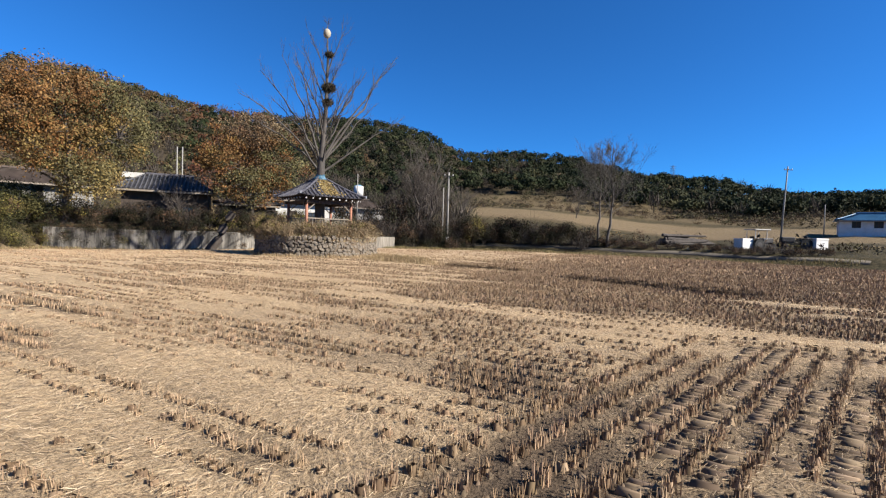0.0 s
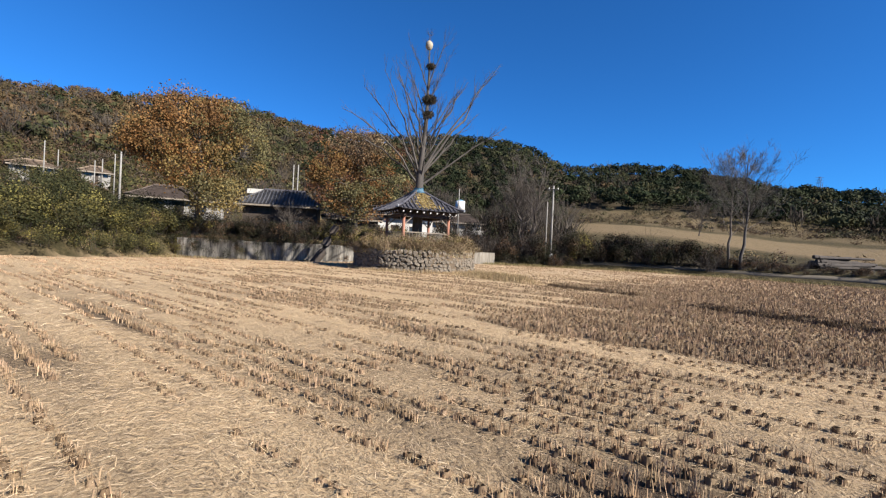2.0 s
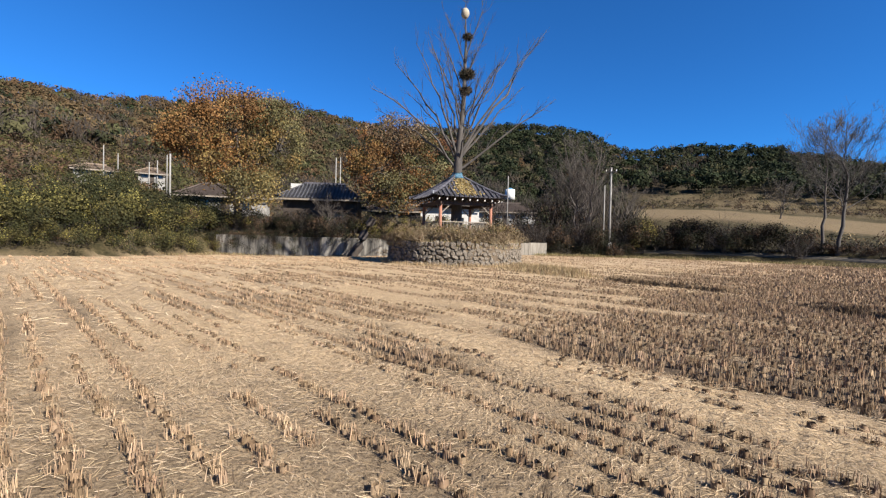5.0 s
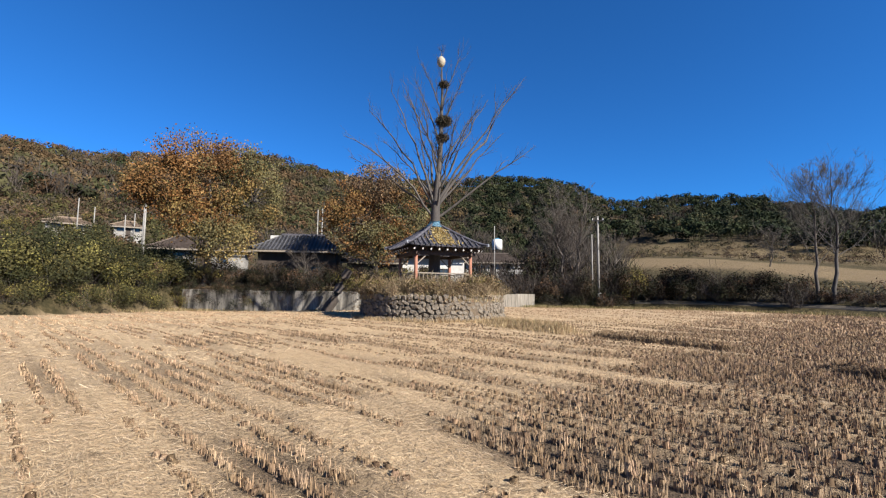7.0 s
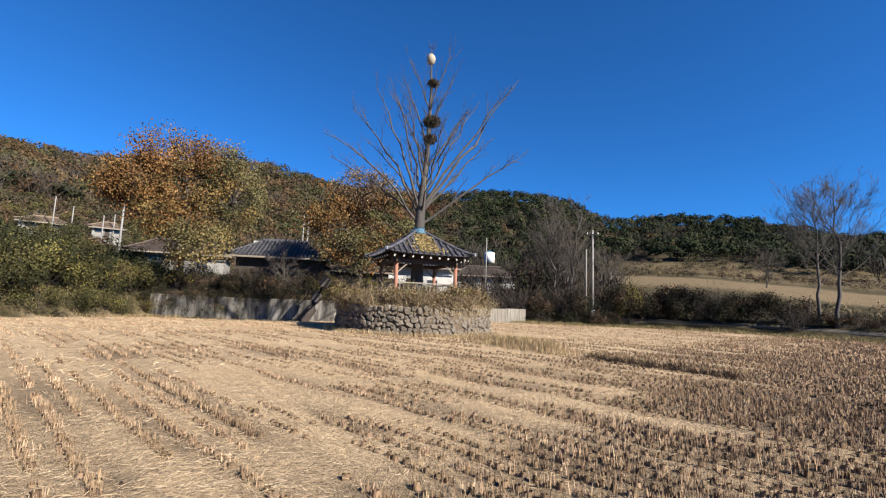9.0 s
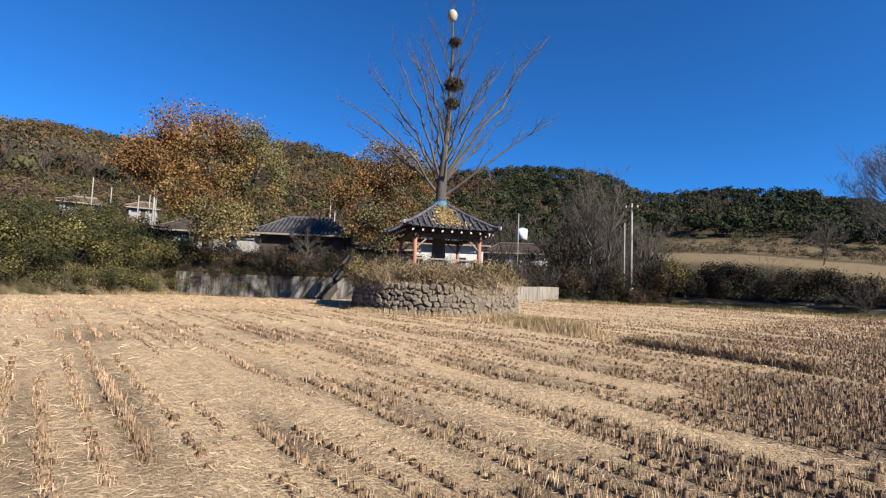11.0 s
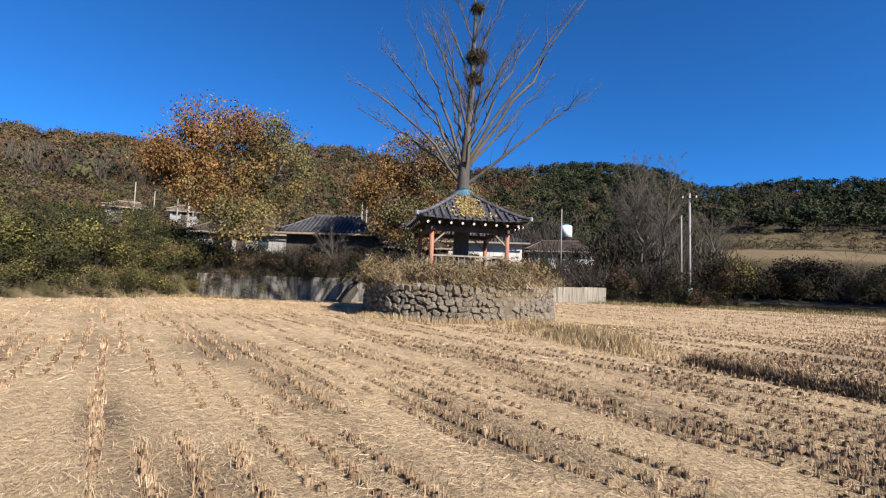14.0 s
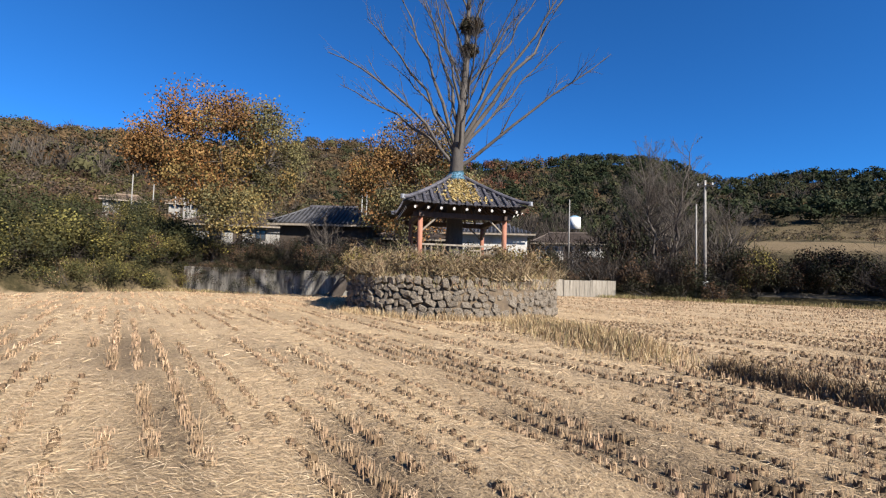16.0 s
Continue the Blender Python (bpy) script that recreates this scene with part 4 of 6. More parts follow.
def ginkgo():
    g = np.random.default_rng(23)
    R = np.array([0.89, 0.456, 0.0])
    D = np.array([-0.456, 0.89, 0.0])
    trunk = np.array([(0, 0, 1.35), (0.02, 0.0, 3.0), (0.0, 0.02, 4.6), (0.03, 0, 5.6), (0.10, 0.05, 7.2), (0.22, 0.1, 9.0), (0.25, 0.13, 10.8), (0.28, 0.12, 12.6), (0.2, 0.1, 15.0)])
    tr = [0.36, 0.32, 0.29, 0.25, 0.19, 0.14, 0.10, 0.065, 0.02]
    paths, limbs = [(trunk, tr)], []
    # height where it leaves the trunk, end across, end in depth, end height, rise of the middle
    spec = [(5.4, -5.05, -0.4, 9.7, 0.75), (5.5, -4.8, 0.7, 8.9, 0.35), (5.7, -3.75, 0.4, 11.5, 0.55), (6.0, -2.6, -0.4, 12.4, 0.35), (6.9, -1.7, 0.5, 12.9, 0.3),
            (6.0, 5.25, 0.3, 14.1, 0.1), (6.3, 4.5, -0.5, 13.3, 0.1), (6.6, 3.1, 0.5, 12.7, 0.2), (5.4, 5.65, -0.5, 9.8, 0.0), (6.0, 3.95, 0.6, 10.7, 0.1),
            (8.2, 2.5, 0.3, 12.0, 0.2), (8.4, -1.7, -0.3, 12.2, 0.3), (9.6, -1.2, 0.4, 13.4, 0.2), (10.4, 1.6, 0.0, 13.8, 0.1), (11.5, -0.8, 0.2, 14.3, 0.1), (11.9, 1.3, -0.2, 14.8, 0.1),
            (5.7, 0.7, -2.6, 10.2, 0.2), (5.7, -0.6, 2.6, 10.6, 0.2), (6.4, -2.9, 1.6, 10.2, 0.2), (7.2, 2.0, -1.5, 11.2, 0.2), (7.6, -1.1, -1.6, 11.6, 0.2)]
    for z0, lat, dep, z1, bow in spec:
        i = int(np.searchsorted(trunk[:, 2], z0)) - 1
        o = trunk[i] + (trunk[i + 1] - trunk[i]) * (z0 - trunk[i, 2]) / (trunk[i + 1, 2] - trunk[i, 2])
        e = R * lat + D * dep + np.array([0, 0, z1])
        q = bent(o, e, np.array([0, 0, bow]), g, 9, 0.011)
        L = np.linalg.norm(e - o)
        rr = np.linspace(0.009 * L + 0.016, 0.012, 9)
        own = [(q, rr)]
        sprout(q, rr, g, 24, 0.75, 0.9, 1, own, 0.005, 0.35, 0.15)
        sprout(q, rr, g, 6, 1.6, 0.55, 2, own, 0.006, 0.3, 0.25)
        limbs.append(own)
    own = []
    sprout(trunk[4:], tr[4:], g, 30, 1.2, 0.9, 2, own, 0.005, 0.5, 0.1)
    limbs.append(own)
    ob = tree_thing("ginkgo_tree", PX, PY, paths, 1, None, "tall leafless ginkgo tree growing up through the pavilion roof", "", M_BARK_GINKGO, 0.0)
    for own in limbs:
        v, f = tubes(own, 6)
        part_me("limb", mesh_np("limb", v, f, [M_BARK_GINKGO], None, True), ob)
    return ob


def nest(x, y, z, r, seed):
    g = np.random.default_rng(seed)
    n = 420
    u = unit(g.normal(size=(n, 3))) * np.array([1, 1, 0.62]) * r * (g.uniform(0.3, 1, (n, 1)) ** 0.5)
    v, f, c = cards(u, r * 1.1, palette(n, [(0.07, 0.055, 0.04), (0.12, 0.09, 0.06), (0.05, 0.05, 0.03)], g), 0, 0.09, g)
    me = mesh_np("bird_nest", v, f, [M_STRAW], c)
    ob = new("bird_nest", me)
    ob.matrix_world = pose(x, y, z)
    tagged(ob, "dark ragged stick nest wedged in the bare ginkgo branches", "nest", "nests in the ginkgo")


def hornet_nest(x, y, z):
    bm = bmesh.new()
    bmesh.ops.create_uvsphere(bm, u_segments=14, v_segments=10, radius=0.24)
    for v in bm.verts:
        v.co.z *= 1.3
        v.co *= 1 + 0.06 * noise.noise(v.co * 9)
    ob = part("paper_nest", bm, grainy("papery nest shell", [(0.3, (0.42, 0.34, 0.24)), (0.7, (0.66, 0.58, 0.45))], 9, 40), None, "", True)
    ob.matrix_world = pose(x, y, z)
    tagged(ob, "pale rounded papery nest at the very top of the ginkgo", "nest")



def terrace_grass():
    g = np.random.default_rng(24)
    n = 9500
    a, r = g.uniform(radians(150), radians(390), n), g.uniform(2.2, 3.85, n)
    z = np.interp(r, [2.2, 3.2, 3.62, 3.9], [1.40, 1.25, 1.08, 0.95])
    base = np.column_stack([TX + r * np.cos(a), TY + r * np.sin(a), z])
    v, f, c = blades(base, 0.46 * (0.7 + 0.5 * lumps(base[:, 0], base[:, 1], 3.0, 1.0)), 0.006, palette(n, [(0.54, 0.40, 0.22), (0.42, 0.26, 0.16), (0.62, 0.48, 0.28), (0.36, 0.32, 0.13)], g, 0.2), 0.45, g)
    tagged(new("terrace_weeds", mesh_np("terrace_weeds", v, f, [M_STRAW], c)), "reddish and straw-coloured dry grass on the terrace", "grass", kind="stuff")


terrace()
terrace_grass()
pavilion()
ginkgo()
nest(PX + 0.36, PY + 0.2, 11.02, 0.46, 31)
nest(PX + 0.34, PY + 0.15, 10.05, 0.36, 32)
nest(PX + 0.36, PY + 0.16, 13.15, 0.30, 33)
hornet_nest(PX + 0.20, PY + 0.10, 14.5)


# ---- retaining walls ----
def retaining_wall(name, pts, top, thick, label, mat):
    """Concrete wall along a line, cast in bays with open joints."""
    ob = thing(name, pose(pts[0][0], pts[0][1], 0), label, "wall", kind="structure")
    g = np.random.default_rng(41)
    o = Vector((pts[0][0], pts[0][1], 0))
    for (xa, ya), (xb, yb) in zip(pts, pts[1:]):
        L = math.hypot(xb - xa, yb - ya)
        n = max(1, round(L / 2.4))
        ang = math.atan2(yb - ya, xb - xa)
        for k in range(n):
            m = Matrix.Translation(Vector((xa, ya, 0)) - o) @ Matrix.Rotation(ang, 4, 'Z')
            bm = bmesh.new()
            s0, s1 = L * k / n + 0.012, L * (k + 1) / n - 0.012
            box_bm(bm, s0, s1, 0, thick, -0.8, top + g.uniform(-0.03, 0.03), m, 0.015)
            part("wall_bay", bm, mat, ob)


W0, W1, W2 = (-28.2, 32.6), (-16.0, 36.0), (-5.4, 51.7)
retaining_wall("retaining_wall_west", [W0, W1, (-12.9, 42.2)], 1.3, 0.3, "stained and shade-mottled grey concrete retaining wall along the field edge", M_CONCRETE_STAIN_SHADE)
retaining_wall("retaining_wall_east", [(-11.6, 45.2), W2], 1.25, 0.3, "sunlit concrete retaining wall at the far corner of the field", M_CONCRETE_PALE)


# ---- autumn trees ----
RUST = [(0.38, 0.20, 0.075), (0.42, 0.245, 0.095), (0.29, 0.155, 0.065), (0.36, 0.17, 0.06)]
GOLD = [(0.38, 0.26, 0.09), (0.32, 0.22, 0.08), (0.42, 0.31, 0.12)]
OLIVE = [(0.24, 0.21, 0.09), (0.30, 0.26, 0.12), (0.19, 0.17, 0.08)]
def lobes_across(rx, ry, rows):
    """Crown lobes given across the view from the field: (across, depth, up), spreads, count, colours."""
    return [((r * rx - d * ry, r * ry + d * rx, z), (w, w, h), n, cols) for r, d, z, w, h, n, cols in rows]


leaf_tree("autumn_tree", -28.6, 34.9, 12.4, lobes_across(0.677, 0.736, [
    (-3.0, 0.0, 7.6, 2.5, 2.0, 80, RUST + GOLD[:2]), (0.0, 0.5, 8.2, 3.4, 2.9, 100, RUST + OLIVE[:1]), (3.3, 0.3, 7.8, 2.4, 3.2, 95, OLIVE + GOLD[:1]),
    (-1.0, 0.0, 10.3, 3.0, 1.6, 46, RUST), (2.2, 0.6, 10.0, 2.0, 1.5, 30, OLIVE + RUST[:1]), (0.9, -1.6, 3.4, 2.3, 1.7, 55, GOLD + OLIVE[:2]), (-0.6, -1.2, 5.6, 3.0, 2.0, 50, RUST + GOLD), (-4.6, -0.4, 7.0, 1.1, 1.0, 14, RUST)]),
    46000, None, 51, "broad autumn tree with rusty orange and yellow-green leaves", 0.17, 0.26, lobe_r=0.8)
leaf_tree("autumn_tree", -16.9, 41.2, 10.2, lobes_across(0.89, 0.456, [
    (-2.3, 0.0, 5.8, 2.2, 3.0, 70, RUST + GOLD[:1]), (1.8, 0.2, 5.8, 2.6, 3.2, 80, OLIVE + RUST[2:]), (-0.2, 0.0, 8.3, 2.5, 2.0, 60, [(0.30, 0.19, 0.11), (0.34, 0.24, 0.14)]), (-0.5, -1.0, 3.6, 2.6, 1.6, 40, OLIVE + RUST[:1])]),
    28000, None, 52, "rounded autumn tree, half rust-red and half dull olive", 0.17, 0.22, lobe_r=0.75)

# ---- shrubs ----
gp = np.random.default_rng(60)
GREENS = [(0.10, 0.097, 0.036), (0.13, 0.117, 0.042), (0.17, 0.14, 0.052), (0.07, 0.072, 0.03)]
DARK = [(0.042, 0.045, 0.022), (0.056, 0.058, 0.028), (0.046, 0.038, 0.027)]
BROWN = [(0.17, 0.10, 0.06), (0.22, 0.14, 0.08), (0.12, 0.075, 0.045)]
YELLOW = [(0.34, 0.28, 0.08), (0.27, 0.23, 0.07)]
thick_a = shrub_proto("green_shrub", 3.0, 3.0, 2900, GREENS + YELLOW[1:], 0.125, 61, "dense olive-green shrub of an overgrown bank", 14)
thick_b = shrub_proto("yellowing_shrub", 2.6, 2.6, 2200, GREENS[1:3] + YELLOW + BROWN[:1], 0.11, 62, "tangled shrub with yellowing and brown leaves", 16, 0.4)
dark_a = shrub_proto("dark_shrub", 2.2, 1.9, 2300, DARK + BROWN[2:], 0.085, 63, "dark evergreen shrub in a hedge", 10)
brown_a = shrub_proto("brown_shrub", 1.8, 1.4, 900, BROWN + DARK[:1], 0.10, 64, "brown half-bare shrub with dry leaves", 16, 1.0)
twig_a = shrub_proto("bare_shrub", 2.0, 2.2, 90, BROWN, 0.09, 65, "leafless grey-brown shrub of thin twigs", 20, 1.6)
weed_a = shrub_proto("weed_clump", 1.0, 0.75, 420, [(0.32, 0.23, 0.11), (0.28, 0.19, 0.10)] + BROWN[1:2] + YELLOW[:1], 0.07, 66, "knee-high clump of withering weeds", 14, 0.7, stem=M_DRYSTEM)
weed_b = shrub_proto("dry_weed", 0.9, 0.7, 260, [(0.40, 0.25, 0.15), (0.36, 0.23, 0.14)] + DRY, 0.06, 67, "dry reddish-brown weed clump", 18, 1.0, stem=M_DRYSTEM)

# thicket on the western bank
for b in np.arange(49.5, 100, 2.0):
    e = float(edge_of(b))
    for k, off in enumerate((0.7, 2.4, 4.4, 6.8)):
        x, y = polar(b + gp.uniform(-1, 1), e + off + gp.uniform(-0.4, 0.4))
        s = gp.uniform(0.62, 0.95) if k == 0 else gp.uniform(0.95, 1.35)
        plant(thick_a if gp.uniform() < 0.6 else thick_b, x, y, s, gp, "thicket on the bank", s * gp.uniform(0.75, 1.15))
for k in range(30):
    x, y = polar(gp.uniform(50, 74), gp.uniform(47, 70))
    s = gp.uniform(0.9, 1.5)
    if math.hypot(x + 40.5, y - 46.5) > 7:
        plant(thick_a if gp.uniform() < 0.5 else thick_b, x, y, s, gp, "shrubs on the western slope", s * gp.uniform(0.7, 1.0))
for x, y in ((-69.5, 51.2), (-70.5, 48.6), (-68.5, 53.6), (-66.5, 58), (-65.5, 60.5), (-72, 47)):
    plant(thick_b, x, y, 1.0, gp, "shrubs on the western slope", 0.85)
# plants above the western wall
for t in np.linspace(0, 1, 38):
    if t < 0.55:
        x, y = W0[0] + (W1[0] - W0[0]) * t / 0.55, W0[1] + (W1[1] - W0[1]) * t / 0.55
    else:
        x, y = W1[0] + (-12.0 - W1[0]) * (t - 0.55) / 0.45, W1[1] + (44.5 - W1[1]) * (t - 0.55) / 0.45
    hang = brown_a if gp.uniform() < 0.55 else dark_a
    plant(hang, x + gp.uniform(-0.2, 0.2), y + 0.35, 0.62, gp, "plants above the wall", gp.uniform(0.4, 0.65), 1.0)
    for off in (0.8, 2.3, 4.0):
        px, py = x - 0.5 * off + gp.uniform(-0.5, 0.5), y + 0.87 * off + gp.uniform(-0.3, 0.3)
        pick = gp.uniform()
        pr = dark_a if pick < 0.45 else brown_a if pick < 0.68 else thick_b if pick < 0.84 else twig_a
        s = gp.uniform(0.75, 1.2) * (0.75 if pr is thick_b else 1.25 if pr is brown_a else 1.0) * (0.75 if off < 1 else 1.0)
        plant(pr, px, py, s, gp, "plants above the wall", s * gp.uniform(0.7, 1.1))
# weeds on the terrace, round the pavilion
for k in range(90):
    a = gp.uniform(radians(150), radians(390))
    r = gp.uniform(2.35, 3.75)
    x, y = TX + r * math.cos(a), TY + r * math.sin(a)
    s = gp.uniform(0.7, 1.45)
    plant(weed_a if gp.uniform() < 0.42 else weed_b, x, y, s, gp, "weeds on the terrace", s * gp.uniform(0.7, 1.2), 1.28 if r > 2.9 else 1.42)
for a, s in ((215, 0.75), (228, 0.6), (195, 0.85), (242, 0.5)):
    x, y = TX + 3.4 * math.cos(radians(a)), TY + 3.4 * math.sin(radians(a))
    plant(thick_b, x, y, s * 0.6, gp, "weeds on the terrace", s * 0.62, 1.2)
# hedge and brush along the eastern bank
for b in np.arange(9, -19, -1.35):
    e = float(edge_of(b))
    for off in (2.2, 4.2):
        x, y = polar(b + gp.uniform(-0.6, 0.6), e + off + gp.uniform(-0.3, 0.3))
        pr = dark_a if b < 2 and gp.uniform() < 0.75 else twig_a if gp.uniform() < 0.6 else brown_a
        s = gp.uniform(1.25, 2.0)
        plant(pr, x, y, s, gp, "hedge on the eastern bank", s * gp.uniform(0.8, 1.15))
for b in np.arange(-19, -47, -1.0):
    e = float(edge_of(b))
    for off in (2.6, 4.0):
        x, y = polar(b + gp.uniform(-0.6, 0.6), e + off + gp.uniform(-0.4, 0.6))
        s = gp.uniform(0.6, 1.1) * (0.72 if b < -26 else 1.0)
        plant(brown_a if gp.uniform() < 0.7 else twig_a, x, y, s, gp, "brush on the eastern bank", s * 0.8)
# low dark growth at the foot of the poles
for x, y, s, sz in ((0.5, 53.3, 0.75, 0.75), (-0.7, 53.2, 0.65, 0.62), (1.7, 53.4, 0.8, 0.8)):
    plant(dark_a, x, y, s, gp, "growth by the poles", sz)
# taller growth behind the eastern wall
for x, y, pr, s, sz in ((-5.6, 54.6, dark_a, 2.2, 3.2), (-7.5, 56, dark_a, 2.0, 2.9), (-9.6, 57, dark_a, 1.6, 2.2), (-0.9, 53.2, dark_a, 1.3, 1.0), (-3.4, 53.0, dark_a, 1.4, 1.1), (1.4, 53.2, brown_a, 1.5, 1.2), (-11.6, 54, dark_a, 1.4, 1.7), (-9.0, 53.5, twig_a, 1.3, 1.5), (-3.5, 55.5, twig_a, 1.5, 2.0), (-1.0, 55, twig_a, 1.6, 2.2), (1.6, 54.8, twig_a, 1.4, 1.8),
                        (3.6, 55.2, thick_b, 1.0, 1.5), (-10.5, 49.5, dark_a, 1.2, 1.2), (-12.5, 50, brown_a, 1.3, 1.2), (-14.5, 47.5, dark_a, 1.2, 1.1), (-20, 42, twig_a, 1.2, 1.0), (-33.5, 37.5, thick_b, 1.1, 1.1), (-35.5, 39.5, thick_a, 1.1, 1.1), (-37.5, 37.5, thick_a, 1.2, 1.1), (-31.5, 39.5, dark_a, 1.5, 1.4), (-34, 42, dark_a, 1.6, 1.5), (-25, 39.5, dark_a, 1.4, 1.3), (-23, 40.5, brown_a, 1.6, 1.4), (-20.5, 39.5, dark_a, 1.3, 1.2), (-18.5, 39, brown_a, 1.5, 1.3), (-15.2, 40, thick_b, 0.7, 0.7), (-27.5, 41.5, dark_a, 1.4, 1.3), (-23, 42, dark_a, 1.1, 1.0), (5.4, 56, brown_a, 1.6, 1.6),
                        (-7.0, 53.2, brown_a, 1.0, 0.9), (-8.3, 51.2, brown_a, 0.9, 0.8), (17.0, 55.0, brown_a, 1.6, 1.7), (16.0, 53.0, twig_a, 1.2, 1.2), (20.5, 54.0, brown_a, 0.9, 0.8)):
    plant(pr, x, y, s, gp, "growth by the houses", sz)

# ---- bare trees ----
bare_tree("bare_tree", 18.6, 52.6, 13.6, 5.2, 1, 71, "tall slender leafless tree with a greyish trunk on the bank", M_BARK_GINKGO, "pair of bare trees", 0.0125, 0.30, twigs=12, limb_r=0.3, extra=22)
bare_tree("bare_tree", 17.8, 53.6, 12.2, 4.4, 1, 72, "tall slender leafless tree with a dark trunk on the bank", M_BARK, "pair of bare trees", 0.012, 0.28, twigs=12, limb_r=0.3, extra=18)
bare_tree("bare_tree", -2.2, 55.0, 13.2, 4.2, 4, 73, "dark many-stemmed leafless tree near the farm track", M_BARK, "", 0.016, 0.25)
bare_tree("bare_tree", -4.6, 56.5, 10.0, 3.6, 3, 74, "dark leafless tree behind the concrete wall", M_BARK, "", 0.016, 0.25)
bare_tree("bare_tree", 1.9, 57.0, 7.6, 2.8, 3, 75, "grey leafless tree beside the utility pole", M_BARK, "", 0.015, 0.25)
bare_tree("bare_tree", -22.3, 38.9, 3.4, 1.5, 2, 76, "small grey leafless garden tree above the wall", M_BARK, "", 0.02, 0.3)
bare_tree("bare_tree", 26, 92, 6.5, 3.4, 2, 77, "spreading leafless tree on the tan hillside field", M_BARK, "", 0.02, 0.25)
bare_tree("bare_tree", -1.5, 64, 8.0, 3.0, 3, 78, "grey leafless tree on the slope", M_BARK, "", 0.016, 0.25)


# ---- woods and brush on the slopes ----
def build_woods():
    g = np.random.default_rng(81)
    pine = [(0.040, 0.054, 0.022), (0.056, 0.068, 0.028), (0.032, 0.044, 0.02), (0.075, 0.08, 0.036)]
    oak = [(0.18, 0.11, 0.055), (0.22, 0.145, 0.07), (0.14, 0.10, 0.055)]
    olive = [(0.14, 0.13, 0.058), (0.11, 0.108, 0.047)]
    grey = [(0.13, 0.105, 0.085), (0.16, 0.13, 0.105)]
    sets = {"pine": [], "leafy": [], "bare": []}
    n = 4700
    b = g.uniform(-66, 98, n)
    r = np.sqrt(g.uniform(104 ** 2, 262 ** 2, n))
    for bb, rr in zip(b, r):
        x, y = polar(bb, rr)
        patch = float(lumps(x, y, 0.045, 6.0))
        if -50 < bb < -1 and rr < 146 + 24 * patch:
            continue
        if bb < 16:
            kind = "pine" if g.uniform() < 0.76 + 0.4 * patch else ("leafy" if g.uniform() < 0.5 else "bare")
        elif bb < 30:
            kind = "leafy" if g.uniform() < 0.55 else ("pine" if g.uniform() < 0.6 else "bare")
        else:
            kind = "leafy" if g.uniform() < 0.80 + 0.3 * patch else ("pine" if g.uniform() < 0.25 else "bare")
        if rr < 128 and g.uniform() < 0.45:
            kind = "bare"
        z = zat(x, y)
        h = g.uniform(4.0, 7.0) * (1.1 if kind == "pine" else 1.0)
        if kind == "pine":
            k, w = 118, g.uniform(2.5, 3.9)
            u = unit(g.normal(size=(k, 3)))
            u[:, 2] = np.abs(u[:, 2]) * 1.2 - 0.35
            lob = unit(g.normal(size=(6, 3))) * np.array([0.55, 0.55, 0.35])
            pick = g.integers(0, 6, k)
            c = (lob[pick] + 0.6 * u * (g.uniform(0.5, 1, (k, 1)) ** 0.4)) * np.array([w, w, h * 0.42]) + (0, 0, h * 0.5)
            cc = np.repeat(palette(1, pine, g, 0.3), k, 0) * g.uniform(0.8, 1.25, (k, 1))
            out = cards(c + (x, y, z), 1.15, cc, 0, 0.85, g, None, u + 0.7 * lob[pick], True)
        elif kind == "leafy":
            k, w = 118, g.uniform(2.5, 3.9)
            u = unit(g.normal(size=(k, 3)))
            u[:, 2] = np.abs(u[:, 2]) * 1.2 - 0.4
            lump = (1 + 0.25 * np.sin(4 * u[:, :1] + g.uniform(0, 6)) + 0.2 * np.sin(5 * u[:, 1:2] + g.uniform(0, 6))) * g.uniform(0.6, 1, (k, 1)) ** 0.5
            c = u * lump * np.array([w, w, h * 0.46]) + (0, 0, h * 0.5)
            red = 18 < bb < 30 and g.uniform() < 0.45
            col = palette(1, [(0.20, 0.085, 0.05), (0.24, 0.11, 0.06)] if red else (oak if g.uniform() < (0.15 if bb < 14 else 0.5 if bb < 36 else 0.74) else olive), g, 0.25)
            cc = np.repeat(col, k, 0) * g.uniform(0.85, 1.15, (k, 1))
            out = cards(c + (x, y, z), 1.1, cc, 0, 0.85, g, None, u, True)
        else:
            k = 46
            base = np.column_stack([x + g.normal(0, 0.8, k), y + g.normal(0, 0.8, k), z + h * g.uniform(0.1, 0.55, k)])
            base[:5] = (x, y, z)
            cc = np.repeat(palette(1, grey, g, 0.2), k, 0)
            out = blades(base, h * 0.5, 0.075, cc, 0.4, g)
        sets[kind].append(out)
    # grey thicket of young trees behind the pole and the far wall
    for bb, rr in zip(g.uniform(-3, 26, 620), np.sqrt(g.uniform(60 ** 2, 125 ** 2, 620))):
        x, y = polar(bb, rr)
        if any(math.hypot(x - hx, y - hy) < hr for hx, hy, hr in KEEP_CLEAR) or (bb < 1 and rr > 64):
            continue
        k, h = 60, g.uniform(3.0, 6.0)
        base = np.column_stack([x + g.normal(0, 0.9, k), y + g.normal(0, 0.9, k), zat(x, y) + h * g.uniform(0.0, 0.6, k)])
        cc = np.repeat(palette(1, grey + [(0.11, 0.085, 0.07), (0.12, 0.12, 0.06)], g, 0.2), k, 0) * g.uniform(0.5, 0.95, (k, 1))
        sets["bare"].append(blades(base, h * 0.42, 0.05, cc, 0.5, g))
